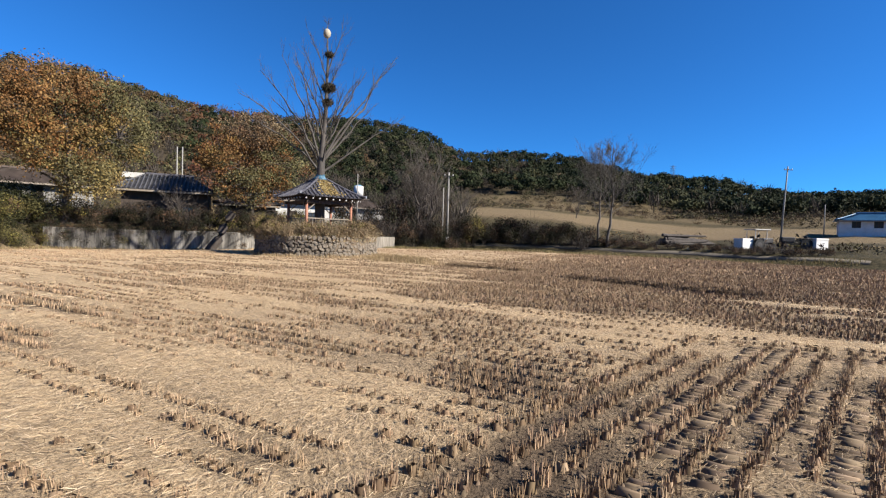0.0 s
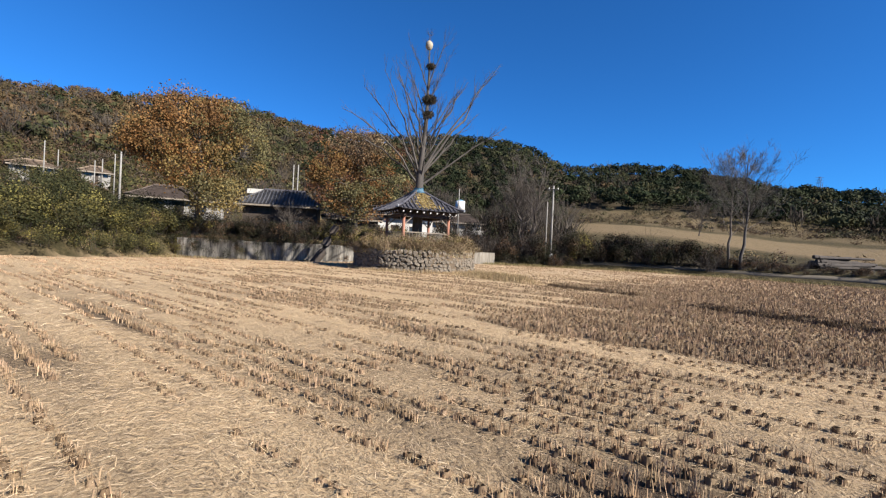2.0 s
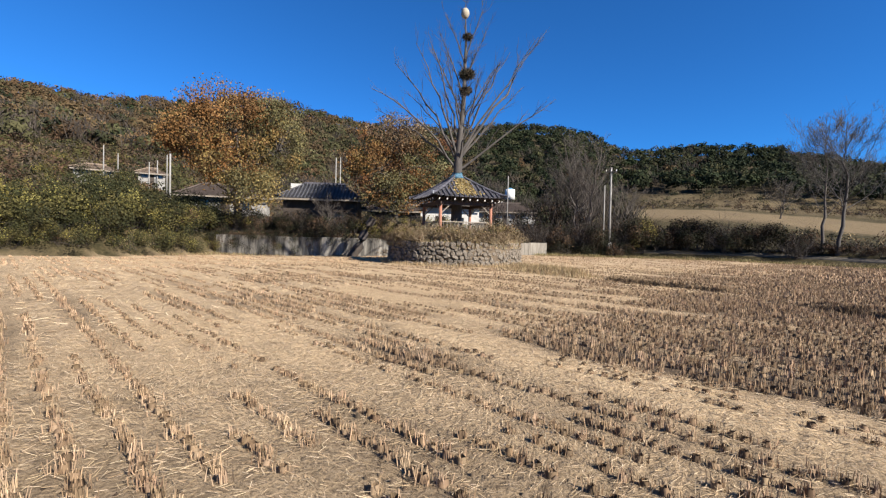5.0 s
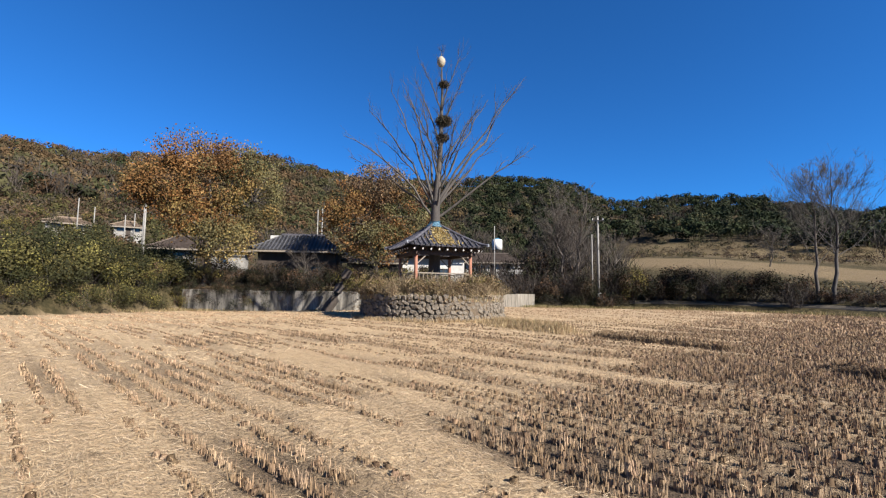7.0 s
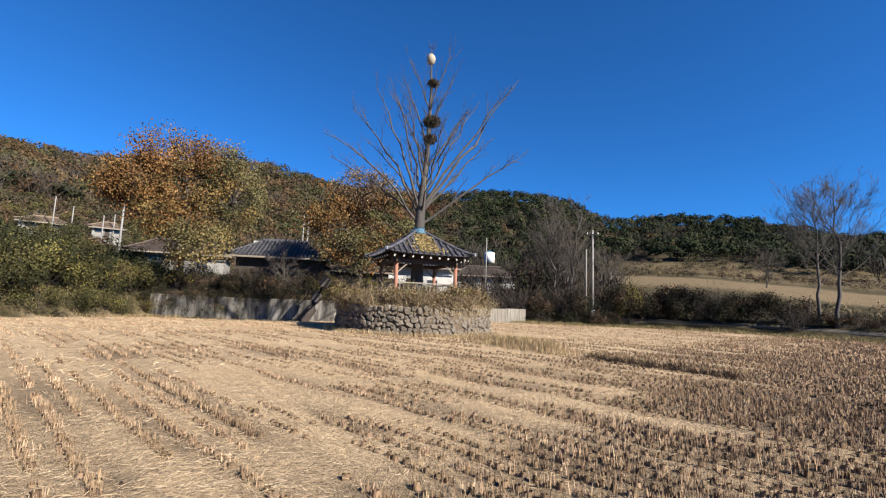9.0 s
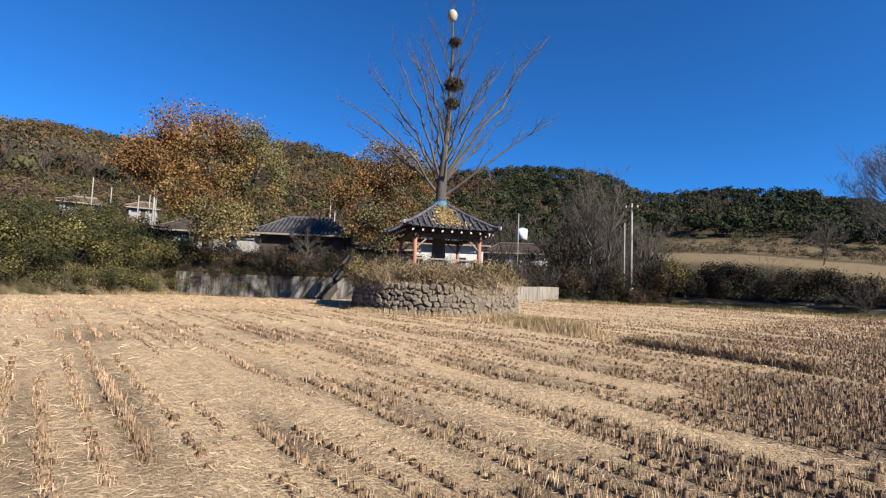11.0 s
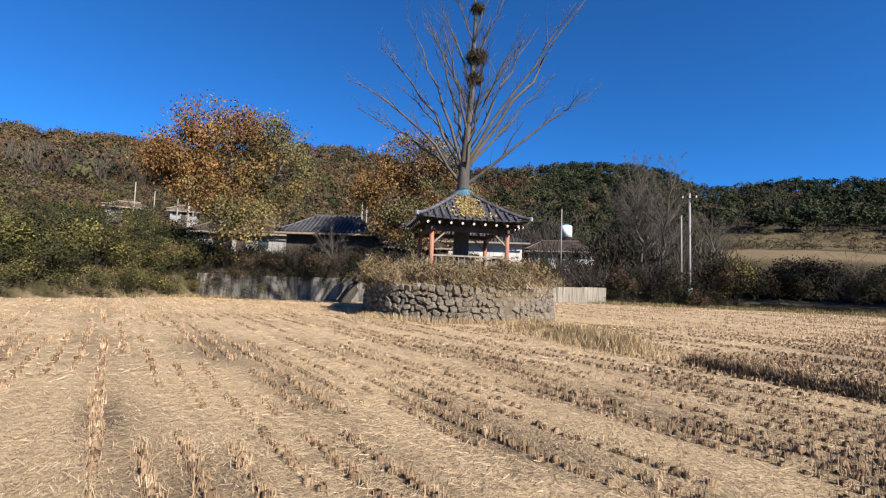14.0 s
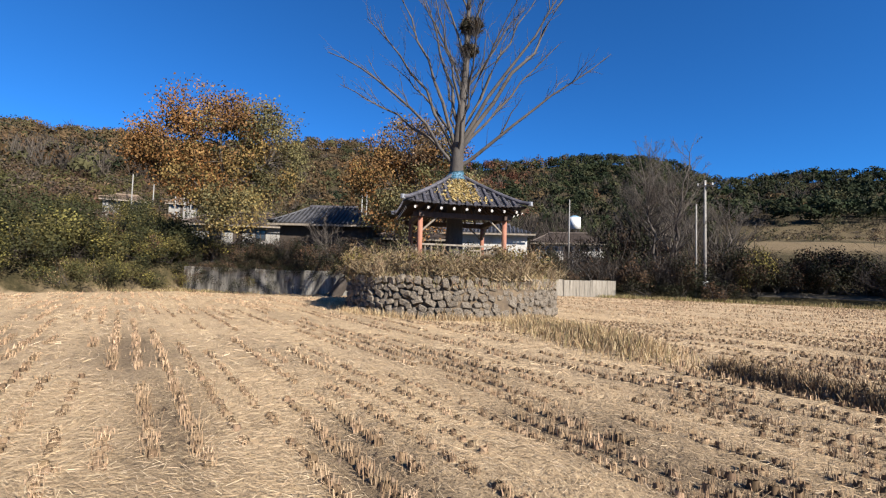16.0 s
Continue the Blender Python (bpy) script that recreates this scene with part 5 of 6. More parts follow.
    for kind, nm, lab in (("pine", "pine_wood", "dark green pine wood covering the hills"), ("leafy", "autumn_wood", "brown and olive autumn wood on the hills"), ("bare", "bare_wood", "grey leafless trees scattered over the slopes")):
        v, f, c = merge(sets[kind])
        tagged(new(nm, mesh_np(nm, v, f, [M_WOOD], np.clip(c, 0, 1))), lab, "woods", kind="stuff")
    # brush between the field and the woods
    out = []
    n = 3000
    b = g.uniform(-66, 98, n)
    r = np.sqrt(g.uniform(40 ** 2, 145 ** 2, n))
    for bb, rr in zip(b, r):
        over = rr - float(edge_of(bb))
        if over < 5 or (bb < -1 and 62 < rr < 114) or (bb > 46 and rr < 62):
            continue
        x, y = polar(bb, rr)
        if any(math.hypot(x - hx, y - hy) < hr for hx, hy, hr in KEEP_CLEAR):
            continue
        k, w, h = 60, g.uniform(0.8, 1.7), g.uniform(0.6, 1.7)
        u = unit(g.normal(size=(k, 3))) * (g.uniform(0.2, 1, (k, 1)) ** 0.5)
        c = u * np.array([w, w, h * 0.5]) + (x, y, zat(x, y) + h * 0.42)
        col = palette(1, BROWN + GREENS[1:3] + DRY[:2] + [(0.13, 0.105, 0.085)] * 3, g, 0.25)
        cc = np.repeat(col, k, 0) * g.uniform(0.7, 1.3, (k, 1))
        out.append(cards(c, 0.42, np.clip(cc, 0, 1), 0, 0.5, g, None, u + (0, 0, 0.3), True))
    for bb, rr in zip(g.uniform(-50, -1, 420), np.sqrt(g.uniform(110 ** 2, 172 ** 2, 420))):
        x, y = polar(bb, rr)
        if lumps(x, y, 0.06, 4.0) < -0.15:
            continue
        k, w, h = 60, g.uniform(0.9, 2.4), g.uniform(0.8, 2.6)
        u = unit(g.normal(size=(k, 3))) * (g.uniform(0.3, 1, (k, 1)) ** 0.5)
        c = u * np.array([w, w, h * 0.5]) + (x, y, zat(x, y) + h * 0.42)
        cc = np.repeat(palette(1, [(0.13, 0.125, 0.06), (0.10, 0.10, 0.05), (0.19, 0.14, 0.09), (0.22, 0.17, 0.10)], g, 0.25), k, 0) * g.uniform(0.8, 1.2, (k, 1))
        out.append(cards(c, 0.6, np.clip(cc, 0, 1), 0, 0.6, g, None, u + (0, 0, 0.3), True))
    for bb, rr in zip(g.uniform(42, 90, 650), np.sqrt(g.uniform(58 ** 2, 118 ** 2, 650))):
        x, y = polar(bb, rr)
        if any(math.hypot(x - hx, y - hy) < hr for hx, hy, hr in KEEP_CLEAR):
            continue
        k, w, h = 90, g.uniform(1.2, 2.2), g.uniform(1.3, 2.8)
        u = unit(g.normal(size=(k, 3))) * (g.uniform(0.3, 1, (k, 1)) ** 0.5)
        c = u * np.array([w, w, h * 0.5]) + (x, y, zat(x, y) + h * 0.42)
        cc = np.repeat(palette(1, BROWN + GREENS + [(0.13, 0.10, 0.075), (0.16, 0.12, 0.08)], g, 0.25), k, 0) * g.uniform(0.7, 1.3, (k, 1))
        out.append(cards(c, 0.55, np.clip(cc, 0, 1), 0, 0.6, g, None, u + (0, 0, 0.3), True))
    v, f, c = merge(out)
    tagged(new("brushwood", mesh_np("brushwood", v, f, [M_WOOD], c)), "mixed dry brush on the rough ground below the woods", "brush", kind="stuff")


# ---- houses ----
M_POLE = grainy("grey concrete pole", [(0.3, (0.30, 0.28, 0.25)), (0.7, (0.48, 0.45, 0.41))], 2, 30, 0.9)
M_PLASTER = grainy("off-white plaster", [(0.3, (0.50, 0.47, 0.42)), (0.6, (0.68, 0.65, 0.60)), (0.8, (0.76, 0.74, 0.70))], 0.8, 14, 0.85, grain=(0.6, 0.8))
M_ROOF_BLUE = grainy("blue painted sheet metal", [(0.3, (0.05, 0.20, 0.40)), (0.7, (0.10, 0.31, 0.55))], 1.2, 18, 0.45)
M_ROOF_BROWN = grainy("brown sheet roof", [(0.3, (0.09, 0.065, 0.05)), (0.7, (0.18, 0.13, 0.10))], 1.2, 18, 0.7)
M_ROOF_SLATE = grainy("blue-grey roof tile", [(0.3, (0.055, 0.054, 0.06)), (0.7, (0.13, 0.127, 0.138))], 1.4, 18, 0.6)
M_RUSTY = grainy("rusty tan sheet roof", [(0.3, (0.20, 0.135, 0.09)), (0.7, (0.36, 0.26, 0.18))], 1.2, 18, 0.8)
# wood of frames and doors; on the farmhouse walls it paints eave shade
M_DARKWOOD_AND_SHADE = wood("dark stained wood and eave shade", (0.05, 0.035, 0.025), (0.10, 0.07, 0.05))
M_GLASS, _nt, _b = material("window glass", 0.08)
_b.inputs["Base Color"].default_value = (0.03, 0.04, 0.05, 1)
M_TYRE = grainy("black rubber", [(0.3, (0.015, 0.015, 0.015)), (0.7, (0.035, 0.033, 0.03))], 4, 40, 0.9)
M_STEEL = grainy("dull dark steel", [(0.3, (0.05, 0.05, 0.05)), (0.7, (0.12, 0.10, 0.09))], 5, 40, 0.55, metal=0.4)


def house(x, y, rot, w, d, wall_h, roof_h, label, wall_m, roof_m, over=0.7, ribs=True, gable=0.25, base=0.0, front=(("window", 0.25), ("door", 0.5), ("window", 0.75)), flat=False):
    z0 = zat(x, y)
    ob = thing("house", pose(x, y, z0, 0, 0, rot), label, "house")
    H = wall_h
    t = 0.22
    opens = [(-w / 2 + f * w, 1.0 if k == "window" else 0.9, 0.85 if k == "window" else 0.0, min(1.95 if k == "window" else 2.05, H - 0.15), k) for k, f in front]
    # front wall built round its openings
    xs = -w / 2
    panels = []
    for cx, ow, zb, zt, k in opens:
        panels += [(xs, cx - ow / 2, -1.2, H), (cx - ow / 2, cx + ow / 2, -1.2, zb if zb > 0 else -0.02), (cx - ow / 2, cx + ow / 2, min(zt, H - 0.02), H)]
        xs = cx + ow / 2
    panels.append((xs, w / 2, -1.2, H))
    for xa, xb, za, zb in panels:
        bm = bmesh.new()
        box_bm(bm, xa, xb, -d / 2, -d / 2 + t, za, zb)
        part("front_wall_panel", bm, wall_m, ob)
    for nm, q in (("back_wall", (-w / 2, w / 2, d / 2 - t, d / 2)), ("side_wall", (-w / 2, -w / 2 + t, -d / 2 + t, d / 2 - t)), ("side_wall", (w / 2 - t, w / 2, -d / 2 + t, d / 2 - t))):
        bm = bmesh.new()
        box_bm(bm, *q, -1.2, H)
        part(nm, bm, wall_m, ob)
    for cx, ow, zb, zt, k in opens:
        fr = bmesh.new()
        e = 0.07
        for q in ((cx - ow / 2, cx - ow / 2 + e, zb, zt), (cx + ow / 2 - e, cx + ow / 2, zb, zt), (cx - ow / 2 + e, cx + ow / 2 - e, zt - e, zt), (cx - ow / 2 + e, cx + ow / 2 - e, zb, zb + e), (cx - e / 2, cx + e / 2, zb + e, zt - e)):
            box_bm(fr, q[0], q[1], -d / 2 + 0.03, -d / 2 + 0.12, q[2], q[3])
        win = part("window" if k == "window" else "door", fr, M_DARKWOOD_AND_SHADE, ob)
        bm = bmesh.new()
        box_bm(bm, cx - ow / 2 + e, cx + ow / 2 - e, -d / 2 + 0.07, -d / 2 + 0.09, zb + e, zt - e)
        part("pane" if k == "window" else "panel", bm, M_GLASS if k == "window" else M_DARKWOOD_AND_SHADE, win)
    if flat:
        bm = bmesh.new()
        box_bm(bm, -w / 2 - 0.25, w / 2 + 0.25, -d / 2 - 0.25, d / 2 + 0.25, H, H + 0.16)
        part("roof", bm, roof_m, ob)
        bm = bmesh.new()
        box_bm(bm, -w / 2 - 0.25, w / 2 + 0.25, -d / 2 - 0.25, -d / 2 - 0.1, H + 0.16, H + 0.55)
        part("parapet", bm, wall_m, ob)
        return ob
    W, D = w / 2 + over, d / 2 + over
    rl = W - D * (1 - gable)
    E0 = H - 0.12

    def sag(a):
        return a ** 1.12
    for sgn in (-1, 1):
        bm = bmesh.new()
        n = 7
        rows = []
        for i in range(n):
            a = i / (n - 1)
            hw = W + (rl - W) * a
            rows.append([bm.verts.new((u * hw, sgn * D * (1 - a), E0 + roof_h * sag(a) + 0.14 * abs(u) ** 4 * (1 - a))) for u in np.linspace(-1, 1, 9)])
        for p, q in zip(rows, rows[1:]):
            for i in range(8):
                bm.faces.new((p[i], p[i + 1], q[i + 1], q[i]))
        bmesh.ops.solidify(bm, geom=list(bm.faces), thickness=0.12)
        part("roof_slope", bm, roof_m, ob, "", True)
        bm = bmesh.new()
        rows = []
        for i in range(n):
            a = i / (n - 1)
            hx = W + (rl - W) * a
            rows.append([bm.verts.new((sgn * hx, u * D * (1 - a), E0 + roof_h * sag(a) + 0.14 * abs(u) ** 4 * (1 - a))) for u in np.linspace(-1, 1, 5)])
        for p, q in zip(rows, rows[1:]):
            for i in range(4):
                bm.faces.new((p[i], p[i + 1], q[i + 1], q[i]))
        bmesh.ops.remove_doubles(bm, verts=list(bm.verts), dist=0.001)
        bmesh.ops.solidify(bm, geom=list(bm.faces), thickness=0.12)
        part("roof_end", bm, roof_m, ob, "", True)
    if ribs:
        m = int(2 * W / 0.32)
        for i in range(m):
            u = -W + (i + 0.5) * 2 * W / m
            amax = 0.98 if abs(u) < rl else (W - abs(u)) / (W - rl) * 0.97
            if amax < 0.12:
                continue
            bm = bmesh.new()
            prev = None
            for a in np.linspace(0, amax, 5):
                p = Vector((u, -D * (1 - a), E0 + roof_h * sag(a) + 0.05))
                if prev is not None:
                    rod_bm(bm, prev, p, 0.07, 0.065, 6)
                prev = p
            part("tile_rib", bm, roof_m, ob)
    bm = bmesh.new()
    box_bm(bm, -rl - 0.1, rl + 0.1, -0.14, 0.14, E0 + roof_h - 0.06, E0 + roof_h + 0.16, None, 0.04)
    part("ridge", bm, M_TILE if ribs else roof_m, ob)
    bm = bmesh.new()
    box_bm(bm, -W + 0.05, W - 0.05, -D - 0.03, -D + 0.02, E0 - 0.14, E0 + 0.01)
    part("eave_board", bm, M_RAIL, ob, "pale eave board")
    return ob


KEEP_CLEAR = [(-25.2, 42.6, 5.5), (-33, 52.4, 4), (-17.6, 53.5, 6.5), (-14, 72, 5), (-9.9, 64, 3), (-40.5, 46.5, 6), (-61, 45.6, 3.6), (-57.5, 50.6, 3.0), (63.5, 67.5, 8), (28.7, 55, 5), (33.5, 49.7, 4), (38, 50, 4)]
# the dark wall colour stands in for deep shade under the eaves
house(-25.2, 42.6, 24, 6.6, 4.4, 3.3, 1.6, "low farmhouse with a grey tiled roof and shade-dark walls", M_DARKWOOD_AND_SHADE, M_ROOF_SLATE)
house(-19.4, 45.8, 24, 5.0, 3.4, 2.4, 0.8, "small outhouse with a dark roof beside the farmhouse", M_DARKWOOD_AND_SHADE, M_ROOF_BROWN, 0.5, False, front=(("door", 0.5),))
house(-33, 52.4, 24, 4.4, 3.6, 4.6, 0.5, "white flat-roofed house behind the farmhouse", M_PLASTER, M_PLASTER, flat=True)
house(-17.6, 53.5, 22, 8.5, 4.5, 3.3, 1.0, "white-walled village house seen behind the pavilion", M_PLASTER, M_ROOF_SLATE)
hc = house(-14, 72, 15, 7.5, 4.5, 2.5, 1.4, "far village house with a water tank behind it", M_PLASTER, M_ROOF_BROWN, 0.6, False)
house(-9.9, 64, 8, 2.4, 2.2, 1.9, 0.35, "small pale concrete shed among the bushes", M_PLASTER, M_PLASTER, flat=True, front=(("door", 0.8),))
house(-40.5, 46.5, 36, 8.5, 4.5, 2.4, 1.5, "dark-roofed house with a pale grey wall under the autumn tree", M_POLE, M_ROOF_BROWN, 0.7, False)
house(-61, 45.6, 58, 4.4, 3.2, 1.6, 0.8, "grey-walled house with a tan roof on the western slope", M_POLE, M_RUSTY, 0.4, False)
house(-57.5, 50.6, 50, 3.0, 2.6, 1.6, 0.8, "small grey house with a low tan roof on the slope", M_POLE, M_RUSTY, 0.4, False)
house(63.5, 67.5, -38, 9.5, 6, 2.0, 1.25, "long white shed with a blue metal roof", M_WHITE, M_ROOF_BLUE, 0.5, False, front=(("window", 0.2), ("window", 0.45), ("door", 0.75)))


def water_tank(x, y, z):
    ob = thing("water_tank", pose(x, y, z), "white round water tank on a steel stand", "tank")
    bm = bmesh.new()
    rod_bm(bm, (0, 0, 4.5), (0, 0, 6.0), 0.78, 0.75, 20)
    part("tank_body", bm, M_WHITE, ob, "", True)
    bm = bmesh.new()
    rod_bm(bm, (0, 0, 6.0), (0, 0, 6.25), 0.75, 0.2, 20)
    part("lid", bm, M_TARP, ob, "pale blue domed lid")
    for a in range(4):
        bm = bmesh.new()
        c, s = 0.6 * math.cos(a * math.pi / 2 + 0.6), 0.6 * math.sin(a * math.pi / 2 + 0.6)
        rod_bm(bm, (c, s, -0.1), (c, s, 4.5), 0.05, None, 6)
        part("leg", bm, M_STEEL, ob)


water_tank(-14.0, 75.5, zat(-14, 75.5))


# ---- poles ----


def utility_pole(x, y, top, label, arm=True, r=0.13, lean=(0, 0), box=False):
    z0 = zat(x, y)
    ob = thing("utility_pole", pose(x, y, z0), label, "pole", "poles of the village")
    h = top - z0
    bm = bmesh.new()
    rod_bm(bm, (0, 0, -0.3), (lean[0], lean[1], h), r, r * 0.62, 10)
    part("shaft", bm, M_POLE, ob, "", True)
    if arm:
        bm = bmesh.new()
        box_bm(bm, lean[0] - 0.55, lean[0] + 0.55, lean[1] - 0.05 - r, lean[1] + 0.03 - r, h - 0.5, h - 0.4)
        part("crossarm", bm, M_STEEL, ob)
        for k in (-0.48, 0.0, 0.48):
            bm = bmesh.new()
            rod_bm(bm, (lean[0] + k, lean[1] - r, h - 0.4), (lean[0] + k, lean[1] - r, h - 0.22), 0.05, 0.03, 8)
            part("insulator", bm, M_WHITE, ob)
    if box:
        bm = bmesh.new()
        box_bm(bm, -0.12, 0.22, -r - 0.22, -r, 0.5, 1.1, None, 0.02)
        part("meter_box", bm, M_WHITE, ob, "pale meter box")


utility_pole(0.42, 54.3, 9.0, "tall concrete utility pole at the field corner", True, 0.14, box=True)
utility_pole(-0.15, 54.1, 7.2, "slim short pole beside the utility pole", False, 0.09)
utility_pole(44, 60.6, 12.0, "leaning utility pole on the eastern slope", True, 0.115, (0.5, 0))
utility_pole(56.5, 69, 8.0, "thin post near the blue-roofed shed", False, 0.09)
utility_pole(-45.3, 43, 10.2, "concrete pole at the top of the bank", False, 0.13)
for bb, rr, dz in ((53.6, 72, 5.2), (52.6, 78, 3.4), (49.8, 70, 4.0), (49.2, 74, 3.8), (48.2, 68, 5.4)):
    px, py = -math.sin(radians(bb)) * rr, 1.8 + math.cos(radians(bb)) * rr
    utility_pole(px, py, zat(px, py) + dz, "grey concrete pole on the western slope", False, 0.085)
for px in (-30.0, -29.4):
    utility_pole(px, 52.0, 10.6, "thin pale pole behind the farmhouse", False, 0.09)
utility_pole(-12.4, 66, 10.0, "thin pole among the village houses", False, 0.09)


# ---- farm machines and the covered pile ----
def wheel(ob, x, y, r, w):
    bm = bmesh.new()
    rod_bm(bm, (x, y - w / 2, r), (x, y + w / 2, r), r, None, 18)
    for k in range(14):
        a = 2 * math.pi * k / 14
        box_bm(bm, -0.04, 0.04, -w / 2, w / 2, r - 0.02, r + 0.04, Matrix.Translation((x, y, r)) @ Matrix.Rotation(a, 4, 'Y'))
    wh = part("wheel", bm, M_TYRE, ob)
    bm = bmesh.new()
    rod_bm(bm, (x, y - w / 2 - 0.02, r), (x, y + w / 2 + 0.02, r), r * 0.5, None, 14)
    part("rim", bm, M_STEEL, wh)


def tractor(x, y, rot, canopy, label):
    ob = thing("tractor", pose(x, y, zat(x, y), 0, 0, rot), label, "tractor", "machines by the field")
    bm = bmesh.new()
    box_bm(bm, 0.3, 1.6, -0.3, 0.3, 0.7, 1.25, None, 0.08)
    part("hood", bm, M_STEEL, ob)
    bm = bmesh.new()
    box_bm(bm, -0.9, 1.5, -0.22, 0.22, 0.45, 0.72, None, 0.03)
    part("chassis", bm, M_STEEL, ob)
    bm = bmesh.new()
    box_bm(bm, -0.75, -0.25, -0.25, 0.25, 0.9, 1.0, None, 0.03)
    box_bm(bm, -0.82, -0.72, -0.25, 0.25, 0.9, 1.4, None, 0.03)
    part("seat", bm, M_TYRE, ob)
    bm = bmesh.new()
    rod_bm(bm, (0.3, 0, 1.15), (0.0, 0, 1.45), 0.02, None, 6)
    rod_bm(bm, (0.0, 0, 1.45), (-0.03, 0, 1.47), 0.2, None, 14)
    part("steering_wheel", bm, M_TYRE, ob)
    for wy in (-0.6, 0.6):
        wheel(ob, -0.55, wy, 0.55, 0.32)
        wheel(ob, 1.2, wy * 0.85, 0.34, 0.2)
    for k in (-1, 1):
        bm = bmesh.new()
        box_bm(bm, -1.1, 0.05, k * 0.6 - 0.18, k * 0.6 + 0.18, 1.12, 1.17, None, 0.02)
        part("mudguard", bm, M_STEEL, ob)
    if canopy:
        for px in (-0.9, 0.45):
            for py in (-0.55, 0.55):
                bm = bmesh.new()
                rod_bm(bm, (px, py, 1.1), (px, py, 2.05), 0.03, None, 6)
                part("canopy_post", bm, M_WHITE, ob)
        bm = bmesh.new()
        box_bm(bm, -1.15, 0.75, -0.75, 0.75, 2.05, 2.15, None, 0.04)
        part("canopy", bm, M_PLASTER, ob, "pale sun canopy")


def crate(x, y, rot, w, d, h, label):
    ob = thing("storage_box", pose(x, y, zat(x, y), 0, 0, rot), label, "box", "white boxes by the machines")
    bm = bmesh.new()
    box_bm(bm, -w / 2, w / 2, -d / 2, d / 2, 0, h * 0.85, None, 0.03)
    part("body", bm, M_WHITE, ob)
    bm = bmesh.new()
    box_bm(bm, -w / 2 - 0.03, w / 2 + 0.03, -d / 2 - 0.03, d / 2 + 0.03, h * 0.85, h, None, 0.03)
    part("lid", bm, M_WHITE, ob)


tractor(33.0, 48.6, 10, True, "old dark tractor with a pale canopy parked by the field")
tractor(37.2, 48.8, 170, False, "old dark tractor without a roof beside the field")
crate(31.2, 48.2, 20, 1.6, 1.0, 1.1, "white plastic storage box beside the tractor")
crate(38.9, 48.2, 10, 1.5, 1.0, 1.2, "white plastic storage box behind the machines")


def covered_pile(x, y, rot):
    g = np.random.default_rng(91)
    ob = thing("log_pile", pose(x, y, zat(x, y), 0, 0, rot), "long low pile of dark brown logs and brush", "log pile")
    for k in range(70):
        lay = k // 14
        bm = bmesh.new()
        yy = -0.9 + (k % 14) * 0.135 + 0.05 * lay
        zz = 0.14 + g.uniform(0.0, 1.15) * max(0.15, 1 - abs(yy))
        x0 = g.uniform(-3.6, -2.2)
        rod_bm(bm, (x0, yy, zz), (x0 + g.uniform(2.6, 5.6), yy + g.uniform(-0.5, 0.5), max(0.12, zz + g.uniform(-0.5, 0.3))), g.uniform(0.13, 0.2), g.uniform(0.1, 0.16), 7)
        part("log", bm, M_TWIG, ob)


covered_pile(28.7, 54.6, 15)


# ---- farm track along the eastern edge ----
def farm_track():
    bs = np.linspace(-3, -50, 60)
    v, f = [], []
    for i, b in enumerate(bs):
        for k, off in enumerate((1.3, 1.95)):
            x, y = polar(b, float(edge_of(b)) + off)
            v.append((x, y, zat(x, y) + 0.04))
            v.append((x, y, zat(x, y) - 0.25))
    for i in range(len(bs) - 1):
        a, b = 4 * i, 4 * i + 4
        f += [(a, b, b + 2, a + 2), (a + 1, a + 3, b + 3, b + 1), (a, a + 1, b + 1, b), (a + 2, b + 2, b + 3, a + 3)]
    me = mesh_np("farm_track", v, f, [grainy("dusty concrete", [(0.3, (0.12, 0.098, 0.065)), (0.7, (0.2, 0.162, 0.115))], 0.8, 14)])
    tagged(new("farm_track", me), "narrow dusty concrete farm track along the field", "track", kind="structure")


farm_track()
build_woods()

# ---- grasses ----
PALE_DRY = [(0.58, 0.43, 0.24), (0.48, 0.33, 0.18), (0.64, 0.50, 0.30), (0.40, 0.27, 0.155)]
grass_strip("bund_grass", [(-4.3, 27.6), (-2.8, 25.6), (-0.8, 23.8)], 6800, 0.8, 0.28, 0.007, PALE_DRY + [(0.34, 0.27, 0.13), (0.36, 0.25, 0.14)], 95, "tall dry grass on the low earth bund")
grass_strip("furrow_grass", [(0.1, 23.85), (1.7, 22.6), (3.7, 21.1)], 5200, 0.3, 0.15, 0.007, [(0.22, 0.145, 0.085), (0.30, 0.20, 0.115), (0.16, 0.105, 0.065), (0.42, 0.30, 0.17)], 96, "brown dry grass along the drain")
grass_strip("furrow_grass", [(4.8, 18.2), (7.0, 16.0), (9.4, 13.6)], 4200, 0.3, 0.13, 0.007, [(0.22, 0.145, 0.085), (0.30, 0.20, 0.115), (0.16, 0.105, 0.065)], 97, "brown dry grass along the second drain")
grass_strip("terrace_grass", [(-12.2, 30.0), (-11.4, 28.0), (-9.6, 26.6), (-7.4, 26.5), (-5.4, 27.6), (-4.4, 29.2)], 3200, 0.4, 0.24, 0.007, PALE_DRY, 98, "dry grass at the foot of the stone terrace")
grass_strip("edge_grass", [(-30, 26), (-29, 29.5), (-28.0, 32.3), (-19.8, 36.2), (-13.4, 42.8)], 9000, 0.7, 0.22, 0.012, DRY + BROWN[:2], 99, "ragged dry grass along the wall foot")
grass_strip("edge_grass", [(-6.2, 50.4), (-2, 51.4), (4, 53.2), (11, 53.2), (18, 48.5), (27, 41.5), (32, 36)], 9000, 0.8, 0.3, 0.016, DRY + GREENS[1:3], 100, "rough grass along the eastern field edge")


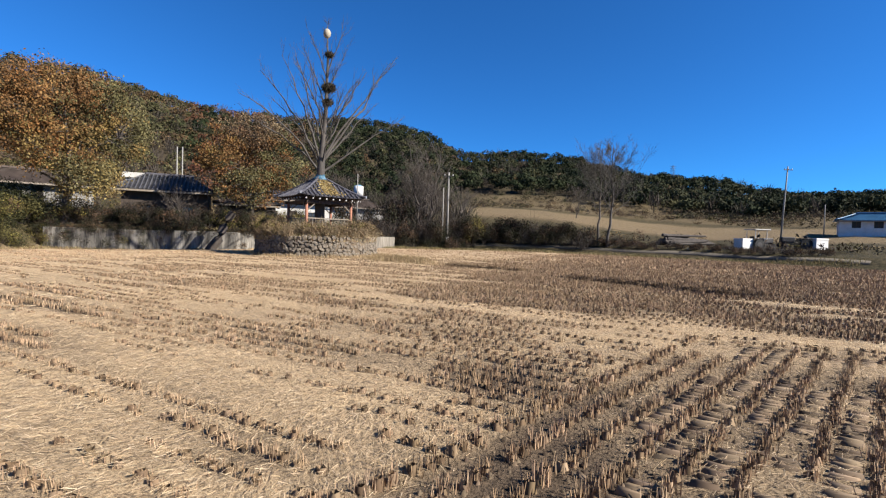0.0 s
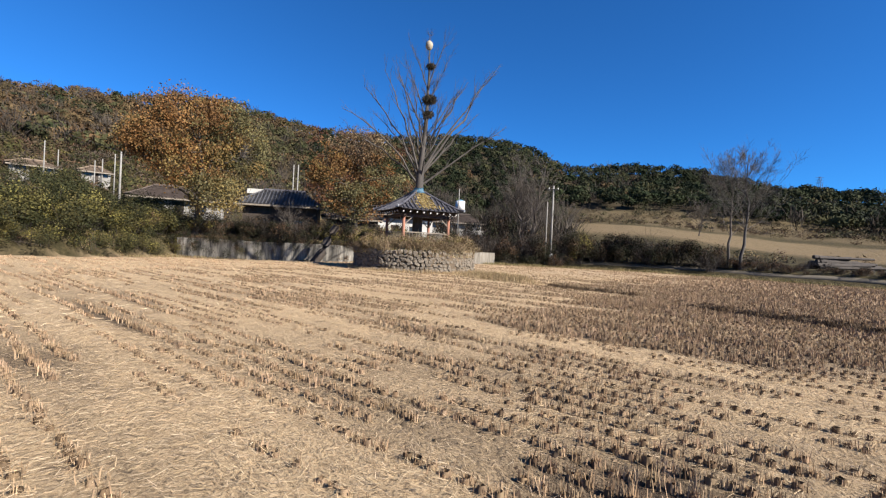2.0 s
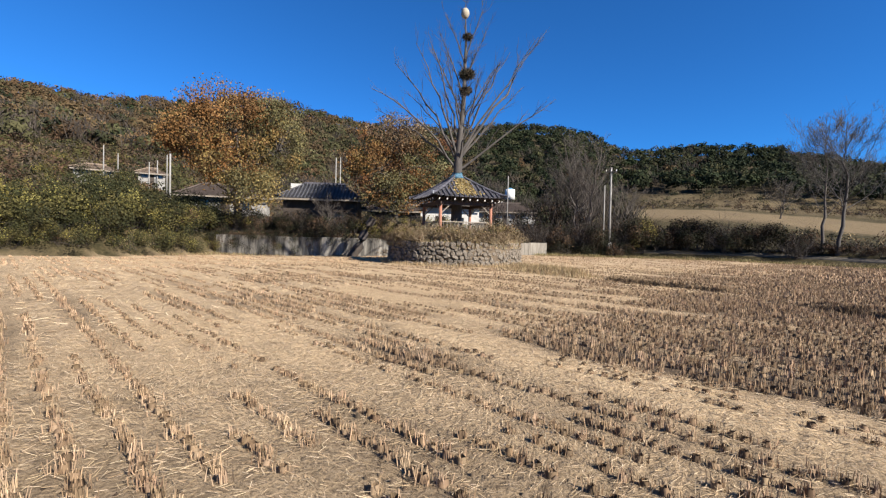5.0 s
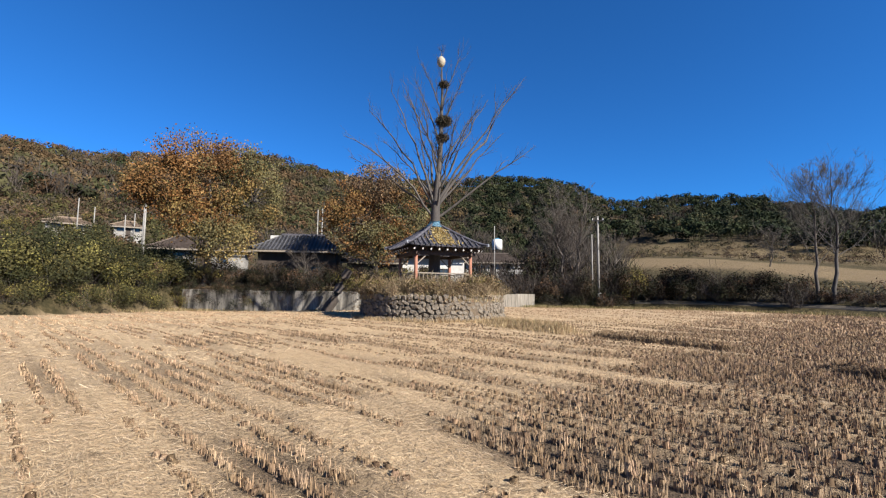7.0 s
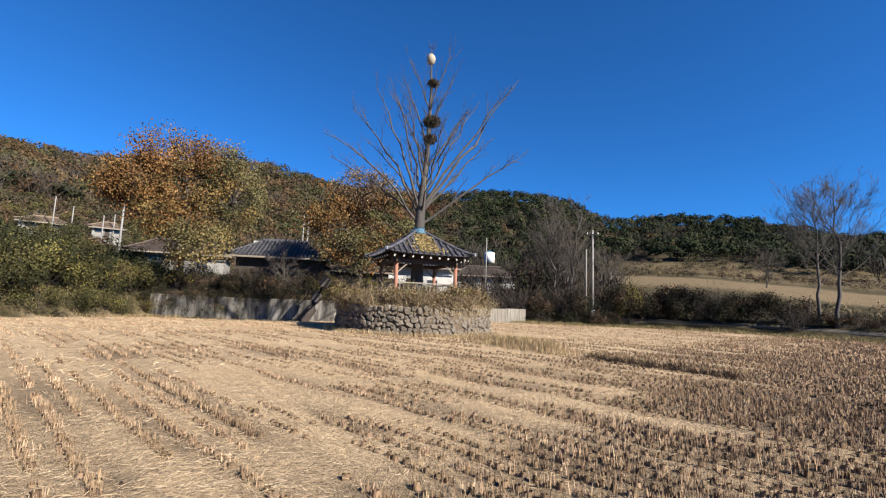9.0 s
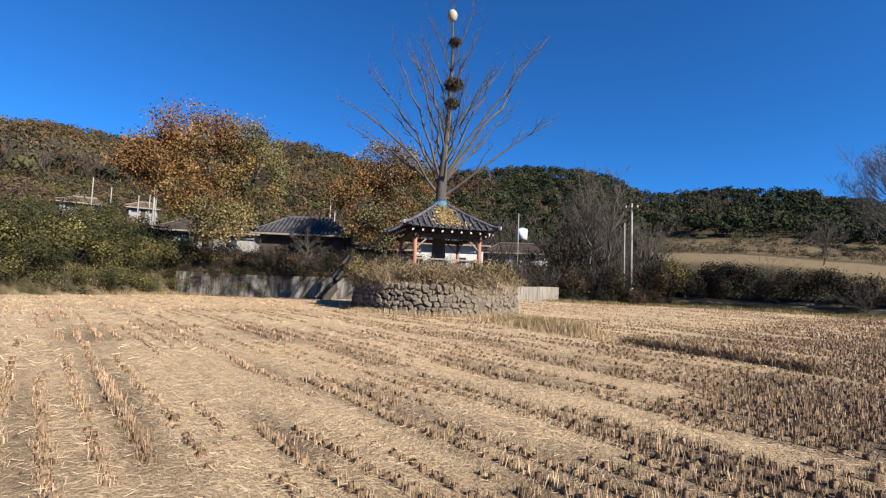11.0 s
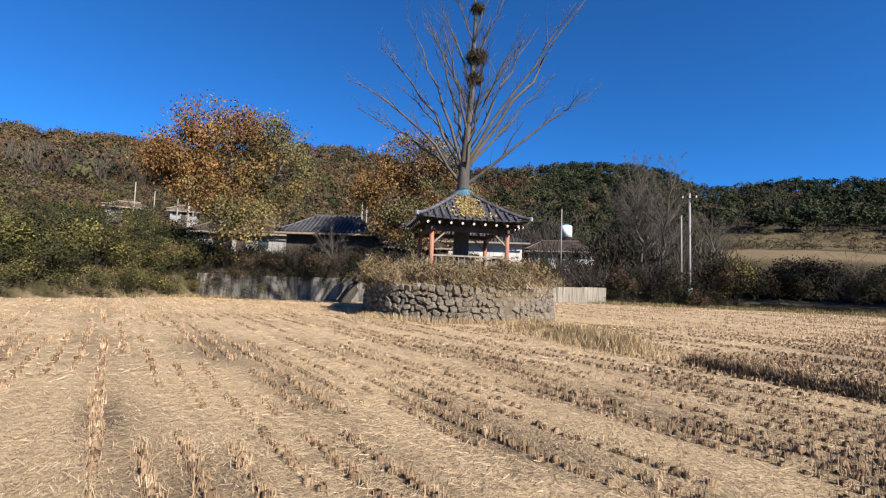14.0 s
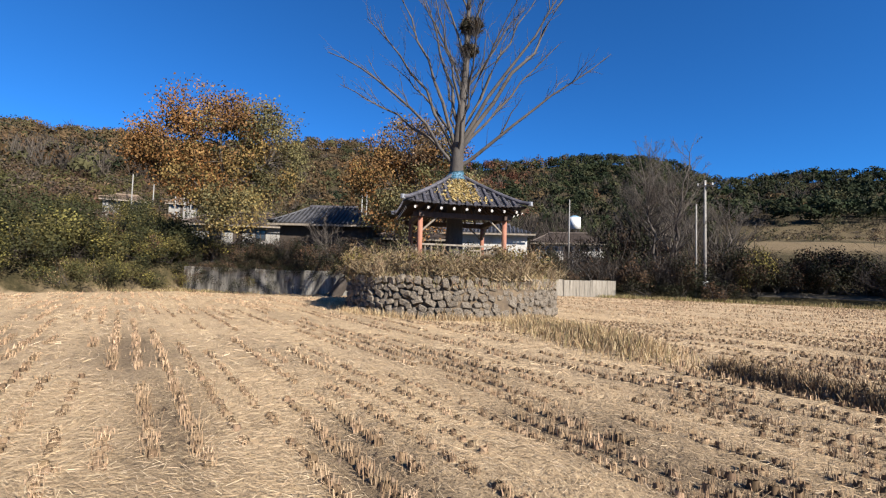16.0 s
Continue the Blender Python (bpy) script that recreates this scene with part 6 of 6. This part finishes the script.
# ---- leaning trunk by the wall, overhead wire, far pylon ----
def leaning_trunk():
    g = np.random.default_rng(101)
    p = bent((0, 0, -0.1), (1.55, 0.35, 2.8), (0, 0, -0.08), g, 7)
    ob = thing("leaning_trunk", pose(-17.1, 33.9, zat(-17.1, 33.9)), "dark dead trunk leaning against the concrete wall, widened by its shadow", "trunk")
    # extra girth and dark bark take in the shadow beside the trunk
    v, f = tubes([(p, np.linspace(0.36, 0.27, 7))], 9)
    part_me("stem", mesh_np("stem", v, f, [M_TWIG], None, True), ob)
    own = []
    sprout(p, np.linspace(0.2, 0.15, 7), g, 5, 1.0, 0.7, 1, own, 0.012, 0.6, 0.6)
    v, f = tubes(own, 4)
    part_me("snag", mesh_np("snag", v, f, [M_TWIG]), ob)


def wire(a, b, sag, label):
    t = np.linspace(0, 1, 24)[:, None]
    p = np.array(a) + (np.array(b) - np.array(a)) * t - np.array([0, 0, sag]) * 4 * t * (1 - t)
    v, f = tubes([(p, np.full(24, 0.022))], 5)
    tagged(new("overhead_wire", mesh_np("overhead_wire", v, f, [M_TYRE])), label, "wire", "overhead wires")


def pylon(x, y, h):
    ob = thing("pylon", pose(x, y, zat(x, y)), "distant grey lattice power pylon on the ridge", "pylon")
    w = 1.5
    for sx in (-1, 1):
        for sy in (-1, 1):
            bm = bmesh.new()
            rod_bm(bm, (sx * w, sy * w, 0), (sx * 0.3, sy * 0.3, h), 0.06, 0.05, 5)
            part("leg", bm, M_STEEL, ob)
    for k in range(6):
        z0, z1 = h * k / 6, h * (k + 1) / 6
        w0, w1 = w - (w - 0.3) * k / 6, w - (w - 0.3) * (k + 1) / 6
        for sy in (-1, 1):
            for sx in (-1, 1):
                bm = bmesh.new()
                rod_bm(bm, (sx * w0, sy * w0, z0), (-sx * w1, sy * w1, z1), 0.03, None, 4)
                part("lattice_bar", bm, M_STEEL, ob)
    for z in (0.72, 0.84, 0.95):
        bm = bmesh.new()
        box_bm(bm, -1.6, 1.6, -0.05, 0.05, h * z, h * z + 0.1)
        part("crossarm", bm, M_STEEL, ob)


leaning_trunk()
utility_pole(-56, 8, 17.2, "concrete pole beside the western thicket", True, 0.15)
wire((-56, 8, 17.0), (-45.3, 43, 10.15), 0.3, "thin dark overhead wire crossing the sky")
pylon(*polar(-26.8, 252), 10)
